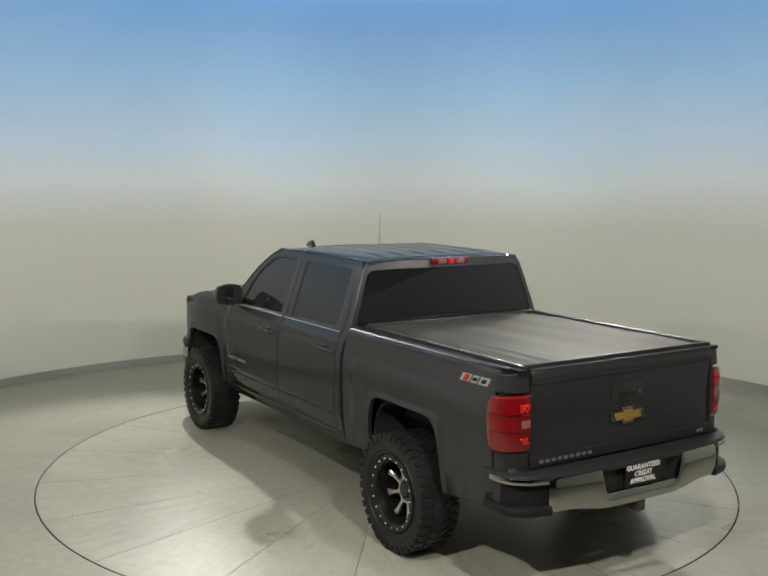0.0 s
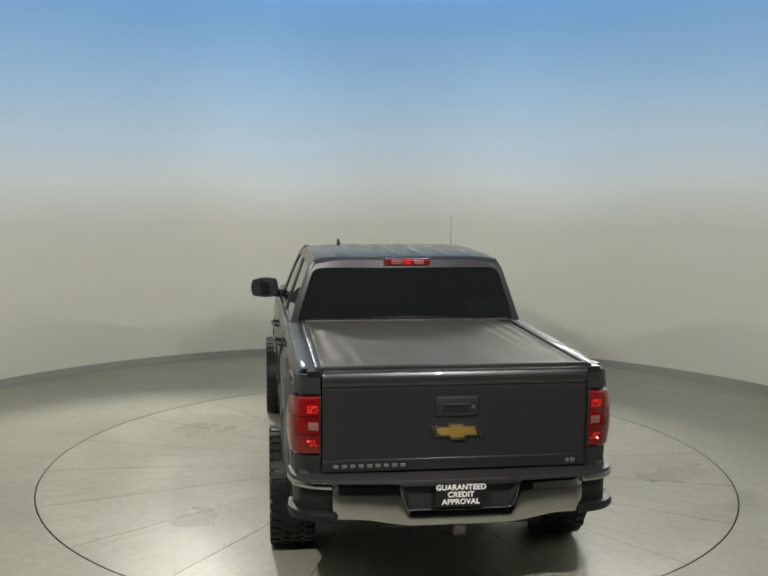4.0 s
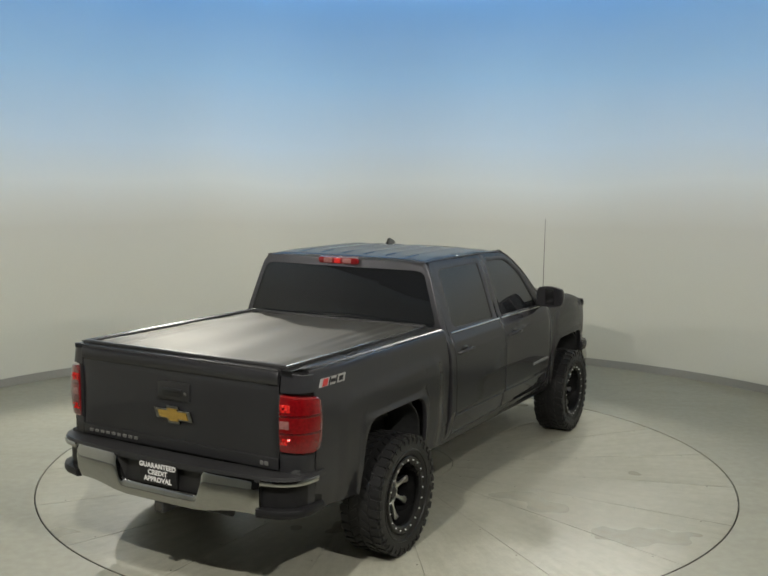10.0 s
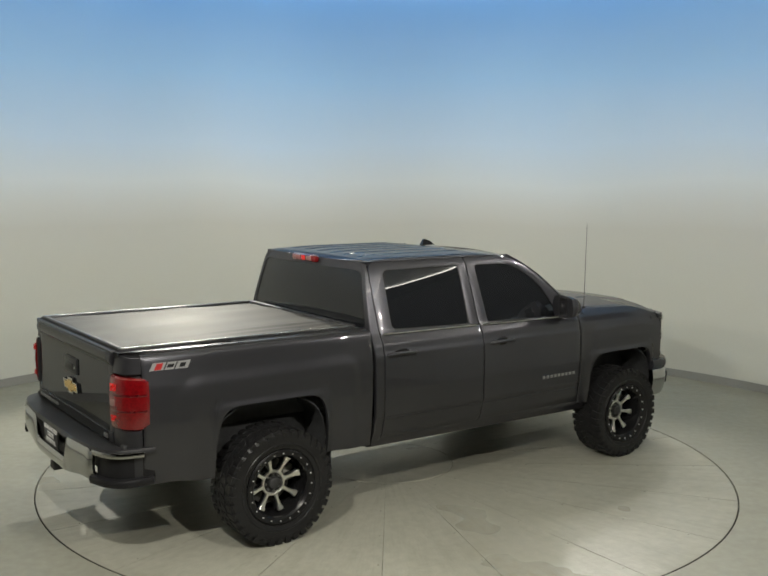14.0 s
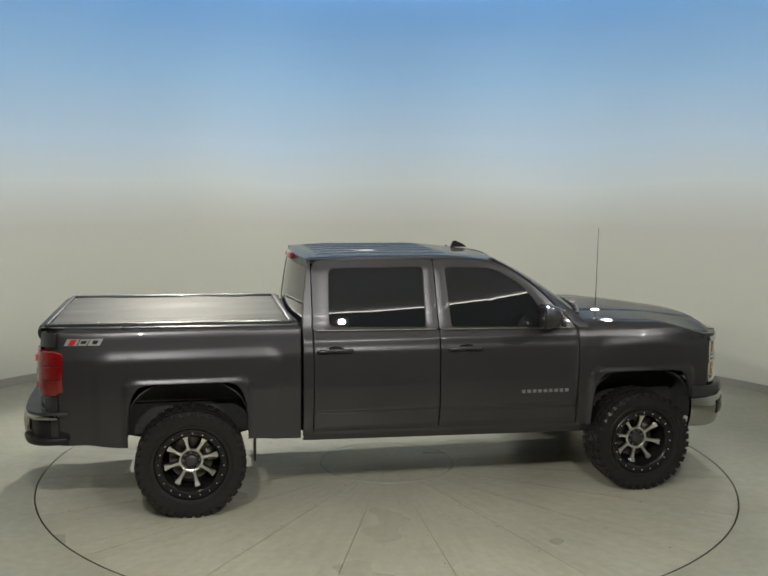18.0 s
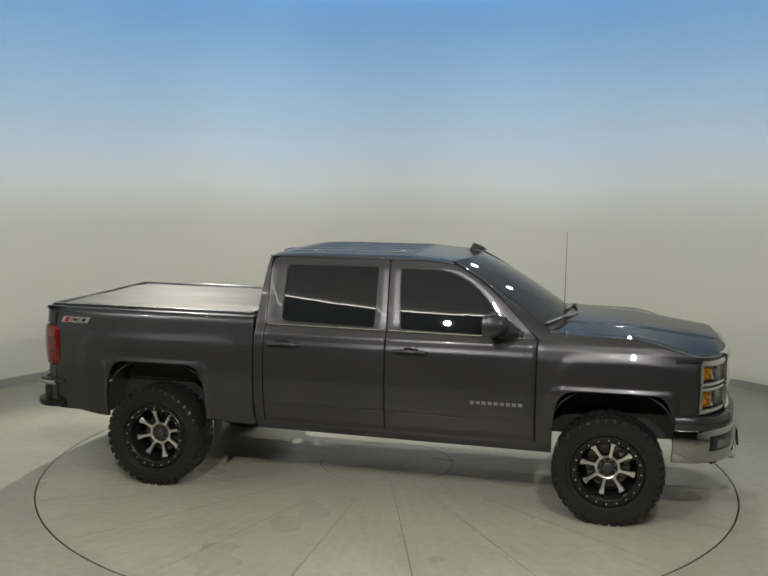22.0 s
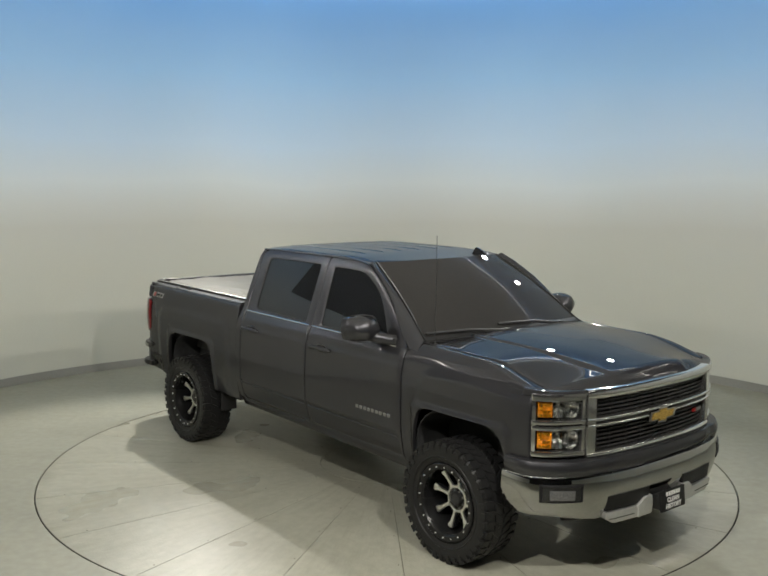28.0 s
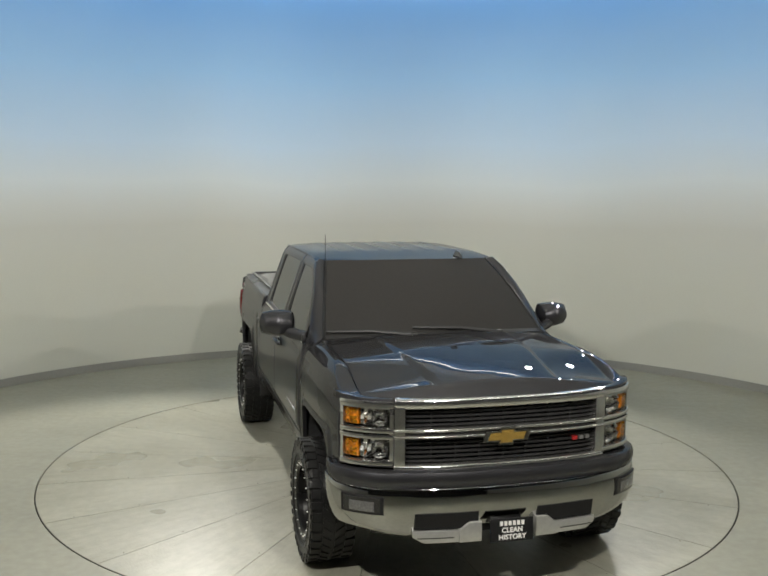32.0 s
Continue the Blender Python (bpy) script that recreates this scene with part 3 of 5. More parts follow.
NOSE = Plan([(2.812, 0), (2.805, 0.3), (2.782, 0.52), (2.745, 0.67), (2.70, 0.785), (2.645, 0.875), (2.575, 0.942), (2.48, 0.974), (2.36, 0.99)])
FRONT_BUMPER = Plan([(2.830, 0), (2.822, 0.3), (2.795, 0.52), (2.750, 0.68), (2.705, 0.78), (2.635, 0.875), (2.54, 0.940), (2.45, 0.965), (2.36, 0.975)])
TAIL = Plan([(-2.80, 0), (-2.80, 0.80), (-2.785, 0.89), (-2.74, 0.945), (-2.66, 0.968), (-2.55, 0.980), (-2.4, 0.99)])
REAR_BUMPER = Plan([(-2.965, 0), (-2.96, 0.4), (-2.935, 0.70), (-2.89, 0.87), (-2.82, 0.955), (-2.72, 0.985), (-2.57, 0.995)])


def face_panel(plan, s0, s1, z0, z1, off=0.0, thick=0.03, ns=24, nz=6, bulge=0.0, lip=0.004, lean=0.0):
    """A solid panel that follows a plan curve; z0, z1, off may depend on s; lean: metres out per metre up."""
    f = lambda v, s: v(s) if callable(v) else v
    outer, inner = [], []
    zc = [0.0, 0.03] + [0.03 + 0.94 * k / nz for k in range(1, nz)] + [0.97, 1.0]
    sc = [0.0, 0.015] + [0.015 + 0.97 * k / ns for k in range(1, ns)] + [0.985, 1.0]
    for j, v in enumerate(zc):
        ro, ri = [], []
        for i, u in enumerate(sc):
            s = s0 + (s1 - s0) * u
            x, y, nx, ny = plan(s)
            a, b = f(z0, s), f(z1, s)
            z = a + (b - a) * v
            o = f(off, s) + bulge * (1 - (2 * v - 1) ** 2) + lean * (z - a)
            if i in (0, len(sc) - 1) or j in (0, len(zc) - 1):
                o -= lip
            ro.append((x + nx * o, y + ny * o, z))
            ri.append((x + nx * (o - thick), y + ny * (o - thick), z))
        outer.append(ro)
        inner.append(ri)
    return sheet(outer, inner)


def facets(plan, s0, s1, z0, z1, off, nx, nz, tilt, seed):
    """A field of small cut facets with differing tilts, some of them left out."""
    rnd = random.Random(seed)
    vs, fs = [], []
    for i in range(nx):
        for j in range(nz):
            if rnd.random() < 0.16:
                continue
            a, b = rnd.uniform(-tilt, tilt), rnd.uniform(-tilt, tilt)
            o = len(vs)
            for du, dv, back in ((0, 0, 0), (1, 0, 0), (1, 1, 0), (0, 1, 0), (0, 0, 1), (1, 0, 1), (1, 1, 1), (0, 1, 1)):
                q = s0 + (s1 - s0) * (i + 0.06 + 0.88 * du) / nx
                z = z0 + (z1 - z0) * (j + 0.06 + 0.88 * dv) / nz
                x, y, ex, ey = plan(q)
                k = off + (a * (du - 0.5) * abs(s1 - s0) / nx + b * (dv - 0.5) * (z1 - z0) / nz) - 0.008 * back
                vs.append((x + ex * k, y + ey * k, z))
            fs += [(o, o + 1, o + 2, o + 3), (o + 7, o + 6, o + 5, o + 4)] + [(o + e, o + 4 + e, o + 4 + (e + 1) % 4, o + (e + 1) % 4) for e in range(4)]
    return vs, fs


def bowl(plan, q, z, off, a, b, depth, n=24, rings=6):
    """A round dish set in a face: half width a, half height b; a negative depth makes a dome."""
    x, y, ex, ey = plan(q)
    vs, fs = [], []
    for back in (0, 1):
        for k in range(rings + 1):
            r = 0.02 + 0.98 * k / rings
            d = off - depth * (1 - r * r) - 0.004 * back
            for i in range(n):
                u, v = a * r * math.cos(2 * math.pi * i / n), b * r * math.sin(2 * math.pi * i / n)
                vs.append((x + ex * d - ey * u, y + ey * d + ex * u, z + v))
    w = (rings + 1) * n
    for k in range(rings):
        for i in range(n):
            j = (i + 1) % n
            fs.append((k * n + i, k * n + n + i, k * n + n + j, k * n + j))
            fs.append((w + k * n + j, w + k * n + n + j, w + k * n + n + i, w + k * n + i))
    fs.append(tuple(range(n)))
    fs += [(rings * n + i, w + rings * n + i, w + rings * n + (i + 1) % n, rings * n + (i + 1) % n) for i in range(n)]
    return vs, fs


# edges of the side panels
def door_low(x):
    return 0.585 - 0.014 * (x + 0.8)


def belt(x):
    return 1.368 - 0.020 * (x + 0.8) / 2.2


def bed_low(x):
    base = 0.56 if x < AXLE_R else 0.54 + 0.02 * smooth(-0.9, -1.3, x)
    base -= 0.03 * smooth(-2.5, -2.2, x) * (x < AXLE_R)
    return max(base, arch_top(x, AXLE_R - 0.015, 0.445, 1.012, base))


def bed_high(x):
    return 1.420 - 0.010 * (x + 2.8) / 1.9


def fender_low(x):
    low = 0.50
    z = arch_top(x, AXLE_F + 0.02, 0.44, 0.985, low)
    return max(0.540 if x < AXLE_F else 0.755, z)


def fender_high(x):
    return 1.392 - 0.015 * smooth(1.4, 2.1, x) - 0.115 * smooth(2.0, 2.62, x) ** 1.3


def hood_back(y):
    return 1.64 - 0.19 * (y / 0.83) ** 2


def hood_front(y):
    return NOSE(NOSE.at_y(y))[0] - 0.012


def hood_z(x, y):
    a, b = hood_back(y), hood_front(y)
    t = min(1.0, max(0.0, (x - a) / (b - a)))
    edge = fender_high(min(x, 2.62)) + 0.004
    mid = 1.444 - 0.052 * t - 0.066 * t * t
    w = abs(y) / 0.83
    crown = 1 - w ** 2.2
    z = edge + (mid - edge) * crown
    half = 0.50 - 0.13 * t
    z += 0.009 * (1 - smooth(half - 0.012, half + 0.016, abs(y))) * smooth(-0.1, 0.02, t) * (1 - 0.5 * smooth(0.75, 1.0, t))
    z -= 0.0015 * (1 - smooth(0.05, 0.30 - 0.1 * t, abs(y))) * smooth(0.1, 0.3, t)
    z -= 0.060 * smooth(0.92, 1.0, t) ** 1.5 * (1 - 0.5 * w)
    return z


def roof_z(x, y):
    w = min(1.0, abs(y) / 0.72)
    z = 1.942 - 0.014 * smooth(-0.45, -0.85, x) - 0.022 * smooth(-0.77, -0.86, x) - 0.038 * smooth(0.15, 0.82, x) ** 1.5
    z -= 0.011 * w ** 3.0 + 0.012 * w ** 14
    for c in (0.10, 0.30, 0.50):
        z += 0.0055 * (1 - smooth(0.026, 0.044, abs(abs(y) - c))) * smooth(-0.74, -0.69, x) * (1 - smooth(0.30, 0.42, x))
    return z


def grid_sheet(xs_of, ys, zf, nx, thick, lip=0.003):
    """A solid skin over (x, y): xs_of(y) gives the two ends."""
    outer, inner = [], []
    for k in range(nx + 1):
        ro, ri = [], []
        for i, y in enumerate(ys):
            a, b = xs_of(y)
            x = a + (b - a) * k / nx
            z = zf(x, y) - (lip if k in (0, nx) or i in (0, len(ys) - 1) else 0)
            ro.append((x, y, z))
            ri.append((x, y, z - thick))
        outer.append(ro)
        inner.append(ri)
    return sheet(outer, inner)


def wind_edge(v):
    """Side edge of the windscreen, from its foot (0) to its head (1), on the left."""
    return Vector((1.455, 0.838, 1.402)).lerp(Vector((0.690, 0.668, 1.893)), v) + Vector((0, 0, 0.030 * math.sin(math.pi * v)))


def wind_point(u, v):
    """The windscreen: u across from -1 to 1, v upwards."""
    e = wind_edge(v)
    k = 1 - u * u
    return Vector((e.x + (0.155 - 0.035 * v) * k, e.y * u, e.z + (0.030 - 0.017 * v) * k))


REAR_WIN = rounded([(-0.665, 1.392), (-0.655, 1.842), (0.112, 1.846), (0.112, 1.372)], [0.05, 0.045, 0.02, 0.02])
REAR_OUT = rounded([(-0.785, 1.368), (-0.785, 1.905), (0.192, 1.900), (0.207, 1.359)], [0.01, 0.10, 0.015, 0.01])
FRONT_WIN = rounded([(0.312, 1.370), (0.285, 1.842), (0.69, 1.836), (0.965, 1.675), (1.165, 1.352)], [0.02, 0.02, 0.12, 0.25, 0.02])
FRONT_OUT = rounded([(0.215, 1.359), (0.200, 1.900), (0.70, 1.895), (1.02, 1.705), (1.372, 1.348)], [0.01, 0.015, 0.14, 0.25, 0.02])


def make_door(truck, s, rear):
    x0, x1 = (-0.785, 0.207) if rear else (0.215, 1.372)
    door = part("rear_door" if rear else "front_door", side_panel(s, x0, x1, door_low, belt, 30, 70), PAINT, truck)
    out, win = (REAR_OUT, REAR_WIN) if rear else (FRONT_OUT, FRONT_WIN)
    part("door_frame", loop_panel(s, out, win, n=96), PAINT, door)
    cx, cz = sum(p[0] for p in win) / len(win), sum(p[1] for p in win) / len(win)
    inset = [(cx + (x - cx) * 0.985, cz + (z - cz) * 0.97) for x, z in win]
    part("window_seal", loop_panel(s, win, inset, n=96, rings=1, thick=0.02, off=-0.004), SEAL, door, "black rubber window seal")
    part("window", pane_panel(s, inset, -0.014, n=96, shape=glass_y), TINT, door, "dark tinted side window")
    # bright strip under the glass
    xs = np.linspace(x0 + 0.02, (x1 - 0.02) if rear else x1 - 0.10, 12)
    part("belt_moulding", tube([(x, s * (side_y(x, belt(x) + 0.004) + 0.002), belt(x) + 0.004) for x in xs], 0.0085, 10), BELT, door, "polished belt moulding")
    # lower body-side moulding line
    xs = np.linspace(x0 + 0.02, x1 - 0.02, 10)
    part("body_moulding", tube([(x, s * (side_y(x, door_low(x) + 0.155) + 0.001), door_low(x) + 0.155) for x in xs], 0.006, 6), PAINT, door)
    # handle: black oval painting the cup's shade, grip bar and end caps
    hx, hz = (-0.625, 1.226) if rear else (0.412, 1.217)
    hy = side_y(hx, hz)
    cup = bmesh.new()
    bmesh.ops.create_uvsphere(cup, u_segments=20, v_segments=10, radius=1.0)
    bmesh.ops.scale(cup, vec=(0.074, 0.006, 0.040), verts=cup.verts)
    bmesh.ops.translate(cup, vec=(hx + 0.005, s * (hy - 0.002), hz - 0.004), verts=cup.verts)
    part("handle_cup_shade", cup, GLOSS_BLACK, door, "black oval that paints the shade of the handle recess")
    grip = tube([(hx - 0.135, s * (hy + 0.004), hz - 0.004), (hx - 0.115, s * (hy + 0.022), hz), (hx - 0.06, s * (hy + 0.034), hz + 0.006),
                 (hx, s * (hy + 0.037), hz + 0.008), (hx + 0.06, s * (hy + 0.034), hz + 0.006), (hx + 0.115, s * (hy + 0.022), hz), (hx + 0.135, s * (hy + 0.004), hz - 0.004)],
                [0.010, 0.016, 0.015, 0.014, 0.015, 0.016, 0.010], 12)
    part("handle", grip, PAINT, door, "body-coloured door handle")
    part("lock_cap", rbox(hx + 0.118, s * (hy + 0.012), hz, 0.032, 0.022, 0.030, 0.008), CHROME if not rear else GLOSS_BLACK, door)
    if not rear:
        n = 9
        for k in range(n):
            x = 0.885 + 0.0457 * k
            y = side_y(x, 0.872)
            part("name_bar", rbox(x + 0.015, s * (y + 0.002), 0.853, 0.031, 0.006, 0.026, 0.003), NAME, door)
    return door


def make_mirror(truck, s):
    ob = part("door_mirror", new_shell_mirror(s), PAINT, truck, "body-coloured door mirror housing")
    part("mirror_arm", tube([(1.225, s * 0.915, 1.385), (1.185, s * 0.965, 1.392), (1.145, s * 1.02, 1.405), (1.11, s * 1.07, 1.425)], [0.042, 0.040, 0.044, 0.04], 14), PAINT, ob)
    part("mirror_foot", rbox(1.20, s * 0.945, 1.385, 0.15, 0.03, 0.05, 0.012), BLACK, ob)
    part("mirror_glass", rbox(1.0195, s * 1.103, 1.468, 0.006, 0.225, 0.142, 0.003, (0, 0, s * 6)), GLOSS_BLACK, ob, "dark mirror glass")
    return ob


def new_shell_mirror(s):
    bm = bmesh.new()
    bmesh.ops.create_cube(bm, size=1.0)
    bmesh.ops.subdivide_edges(bm, edges=list(bm.edges), cuts=11, use_grid_fill=True)
    for v in bm.verts:
        c = v.co * 2
        k = Vector((c.x * math.sqrt(max(0, 1 - 0.36 * (c.y ** 2 + c.z ** 2))), c.y * math.sqrt(1 - 0.28 * c.z ** 2 - 0.2 * max(0.0, c.x) ** 2), c.z * math.sqrt(1 - 0.26 * c.y ** 2 - 0.2 * max(0.0, c.x) ** 2)))
        fx = 0.115 * k.x if k.x > 0 else 0.055 * min(0.0, max(-0.8, k.x * 1.6))
        shrink = 1 - 0.22 * max(0.0, k.x)
        v.co = Vector((1.065 + fx - 0.03 * max(0.0, k.y * s), s * (1.108 + 0.132 * k.y * s * shrink), 1.468 + (0.096 - 0.010 * max(0.0, k.y * s)) * k.z * shrink))
    bmesh.ops.recalc_face_normals(bm, faces=bm.faces)
    return bm


def make_wheel(truck):
    """Right front wheel; its outer face looks towards -y."""
    wheel = tagged(new("wheel"), label="black wheel with eight machined spokes and a chunky mud tyre")
    wheel.parent = truck
    # y is measured from the middle of the tyre, outwards negative
    prof = [(0.262, 0.11), (0.275, 0.128), (0.33, 0.146), (0.378, 0.142), (0.400, 0.124), (0.405, 0.0), (0.400, -0.124), (0.378, -0.142), (0.33, -0.147), (0.275, -0.130), (0.262, -0.112), (0.262, 0.11)]
    part("tyre", lathe(prof, 96), RUBBER, wheel, "black mud-terrain tyre")
    n = 38
    vs, fs = [], []

    def block(a0, a1, y0, y1, r0, r1, skew=0.0, chamfer=0.006):
        o = len(vs)
        for r, sh in ((r0, 0.0), (r1, chamfer)):
            for a, y in ((a0, y0), (a1, y0), (a1, y1), (a0, y1)):
                am = (a0 + a1) / 2
                aa = am + (a - am) * (1 - sh * 3) + skew * (y - (y0 + y1) / 2)
                yy = (y0 + y1) / 2 + (y - (y0 + y1) / 2) * (1 - sh * 2)
                vs.append((r * math.cos(aa), yy, r * math.sin(aa)))
        fs.extend([(o, o + 1, o + 2, o + 3), (o + 7, o + 6, o + 5, o + 4)] + [(o + k, o + 4 + k, o + 4 + (k + 1) % 4, o + (k + 1) % 4) for k in range(4)])

    st = 2 * math.pi / n
    for k in range(n):
        a = k * st
        for sd in (-1, 1):
            long = k % 2
            block(a, a + st * 0.70, sd * 0.078, sd * (0.144 if long else 0.138), 0.388, TYRE_R - 0.002, 0.25 * sd)
            block(a + st * 0.08, a + st * 0.60, sd * 0.130, sd * 0.1495, 0.350 if long else 0.364, 0.392, 0.0, 0.012)
            block(a + st * 0.35, a + st * 0.98, sd * 0.012, sd * 0.068, 0.39, TYRE_R, 1.6 * sd)
    part("tread", (vs, fs), RUBBER, wheel, "deep shoulder and tread lugs")
    # sidewall rings
    part("sidewall_ring", lathe([(0.300, -0.139), (0.304, -0.1455), (0.312, -0.147), (0.316, -0.1425)], 80), RUBBER, wheel)
    barrel = [(0.262, -0.128), (0.255, -0.132), (0.246, -0.128), (0.240, -0.100), (0.232, -0.060), (0.222, 0.0), (0.215, 0.08), (0.232, 0.11), (0.262, 0.118)]
    part("rim_barrel", lathe(barrel, 72), RIM_BLACK, wheel, "gloss black deep rim barrel")
    part("rim_lip", lathe([(0.266, -0.118), (0.268, -0.132), (0.258, -0.140), (0.226, -0.134), (0.215, -0.122), (0.213, -0.10), (0.228, -0.098)], 72), RIM_BLACK, wheel, "black outer rim ring")
    part("rim_back", lathe([(0.165, 0.085), (0.20, 0.092), (0.215, 0.100), (0.232, 0.108)], 48), GLOSS_BLACK, wheel)
    # eight spokes, flared towards the rim
    sv, sf = [], []
    sec = [(0.078, 0.026, -0.062), (0.090, 0.017, -0.064), (0.108, 0.0125, -0.066), (0.140, 0.0130, -0.071), (0.172, 0.0175, -0.078), (0.190, 0.0245, -0.085), (0.202, 0.0225, -0.088)]
    for r, hw, y in sec:
        for a, dy in ((-1, 0.0), (-0.75, -0.006), (0.75, -0.006), (1, 0.0), (1, 0.03), (-1, 0.03)):
            sv.append((r, y + dy + 0.050, a * hw))
    for i in range(len(sec) - 1):
        for k in range(6):
            sf.append((i * 6 + k, i * 6 + (k + 1) % 6, (i + 1) * 6 + (k + 1) % 6, (i + 1) * 6 + k))
    sf += [tuple(range(6)), tuple(range((len(sec) - 1) * 6, len(sec) * 6))]
    spoke = mesh_of("spoke", sv, sf, MACHINED)
    web = mesh_of("spoke_side", [(x * 0.99, y + 0.012, z * 1.28) for x, y, z in sv], sf, GLOSS_BLACK)
    for k in range(8):
        for nm, me, mt in (("spoke", spoke, MACHINED), ("spoke_side", web, GLOSS_BLACK)):
            o = part(nm, me, mt, wheel)
            o.matrix_basis = pose(0, 0, 0, 0, 45 * k + 11, 0)
    # rivets on the rim ring, their glint painted in as pale steel
    rivet = mesh_of("rivet", *lathe([(0.0, -0.0075), (0.0028, -0.0068), (0.0044, -0.0040), (0.0050, 0.002), (0.0, 0.002)], 10), GLINT_STEEL)
    for k in range(20):
        a = 2 * math.pi * k / 20
        o = part("rivet", rivet, GLINT_STEEL, wheel)
        o.matrix_basis = pose(0.240 * math.cos(a), -0.137, 0.240 * math.sin(a))
    part("hub", lathe([(0.0, 0.0), (0.074, 0.0), (0.080, 0.0), (0.086, 0.0), (0.088, 0.045), (0.0, 0.045)], 40), BLACK, wheel)
    part("hub_ring", lathe([(0.073, 0.004), (0.0745, -0.0175), (0.079, -0.020), (0.090, -0.0185), (0.094, -0.010), (0.090, 0.004)], 48), MACHINED, wheel, "bright machined hub ring")
    nut = mesh_of("lug_nut", *lathe([(0.0, -0.022), (0.007, -0.020), (0.010, -0.012), (0.010, 0.0), (0.0, 0.0)], 6), NUT)
    for k in range(8):
        a = 2 * math.pi * (k + 0.5) / 8
        o = part("lug_nut", nut, nut.materials[0], wheel)
        o.matrix_basis = pose(0.061 * math.cos(a), 0.0, 0.061 * math.sin(a))
    part("hub_cap", lathe([(0.0, -0.044), (0.030, -0.043), (0.040, -0.037), (0.046, -0.020), (0.048, 0.0), (0.0, 0.0)], 32), CAP, wheel, "black centre cap")
    part("brake_calliper", rbox(0.135, 0.065, 0.085, 0.085, 0.05, 0.11, 0.012, (0, -32, 0)), CALLIPER, wheel, "pale grey brake calliper")
    part("brake_disc", lathe([(0.05, 0.058), (0.165, 0.058), (0.165, 0.080), (0.05, 0.080)], 48), DISC, wheel)
    return wheel


def make_cab(truck):
    part("roof", grid_sheet(lambda y: (-0.846 + 0.034 * (y / 0.72) ** 2, wind_point(max(-1, min(1, y / 0.66)), 1).x - 0.004),
                            [0.72 * k / 72 for k in range(-72, 73)], roof_z, 48, 0.03), PAINT, truck, "ribbed roof panel")
    for s in (-1, 1):
        # rail above the doors, curling over to the roof
        outer, inner = [], []
        for k in range(33):
            x = -0.814 + 1.508 * k / 32
            zl = 1.903 - 0.022 * smooth(0.50, 0.70, x)
            yl = side_y(x, zl) + 0.004
            zr = max(roof_z(x, 0.72) + 0.001, zl + 0.006)
            ro = []
            for t in np.linspace(0, 1, 7):
                ro.append((x, s * (yl + (0.716 - yl) * (1 - math.cos(t * math.pi / 2))), zl + (zr - zl) * math.sin(t * math.pi / 2)))
            outer.append(ro)
            inner.append([(p[0], p[1] - s * 0.02, p[2] - 0.02) for p in ro])
        part("roof_rail", sheet(outer, inner), PAINT, truck)
        # rear quarter of the cab
        vs, fs = side_panel(s, -0.868, -0.791, lambda x: 0.555, lambda x: 1.905 - 0.014 * max(0.0, (-0.80 - x) / 0.068) ** 1.7, 6, 60)
        # its rear edge leans forward with the back window
        vs = [(x + 0.060 * max(0.0, (z - 1.40) / 0.505) ** 1.4 * min(1.0, max(0.0, (-0.791 - x) / 0.077)), y, z) for x, y, z in vs]
        part("cab_corner", (vs, fs), PAINT, truck)
        make_door(truck, s, True)
        make_door(truck, s, False)
        make_mirror(truck, s)
        # front pillar between the door and the windscreen
        curve = [(0.70, 1.899), (0.80, 1.846), (0.90, 1.785), (1.00, 1.718), (1.10, 1.630), (1.20, 1.525), (1.30, 1.424), (1.378, 1.352), (1.47, 1.345)]
        outer, inner = [], []
        for k in range(25):
            v = k / 24
            f = v * (len(curve) - 1)
            i = min(int(f), len(curve) - 2)
            x = curve[i][0] + (curve[i + 1][0] - curve[i][0]) * (f - i)
            z = curve[i][1] + (curve[i + 1][1] - curve[i][1]) * (f - i)
            a = Vector((x + 0.004, side_y(x, z) - 0.001, z + 0.003))
            b = wind_edge(1 - v) + Vector((0.002, 0.012, 0.002))
            ro = []
            for t in np.linspace(0, 1, 6):
                p = a.lerp(b, t) + Vector((0.4, 0.5, 0.75)) * 0.012 * math.sin(math.pi * t)
                ro.append((p.x, s * p.y, p.z))
            outer.append(ro)
            inner.append([(q[0] - 0.01, q[1] - s * 0.02, q[2] - 0.02) for q in ro])
        part("front_pillar", sheet(outer, inner), PAINT, truck)
        part("screen_trim", tube([(p.x, s * p.y, p.z + 0.004) for p in (wind_edge(v) for v in np.linspace(0.0, 1, 14))], 0.008, 6), SEAL, truck, "black windscreen edge trim")
        part("sill", face_sill(s), PAINT, truck, "painted rocker sill")
    # glass
    rows = [[tuple(wind_point(u, v)) for u in np.linspace(-1, 1, 33)] for v in np.linspace(0, 1, 17)]
    part("windscreen", sheet(rows, [[(x - 0.004, y, z - 0.004) for x, y, z in r] for r in rows]), SCREEN, truck, "tinted windscreen")
    band = [[(x + 0.003, y, z + 0.003) for x, y, z in (tuple(wind_point(u, v)) for u in np.linspace(-0.99, 0.99, 33))] for v in np.linspace(0.0, 0.035, 3)]
    part("screen_border", sheet(band, [[(x - 0.002, y, z - 0.002) for x, y, z in r] for r in band]), BLACK, truck)
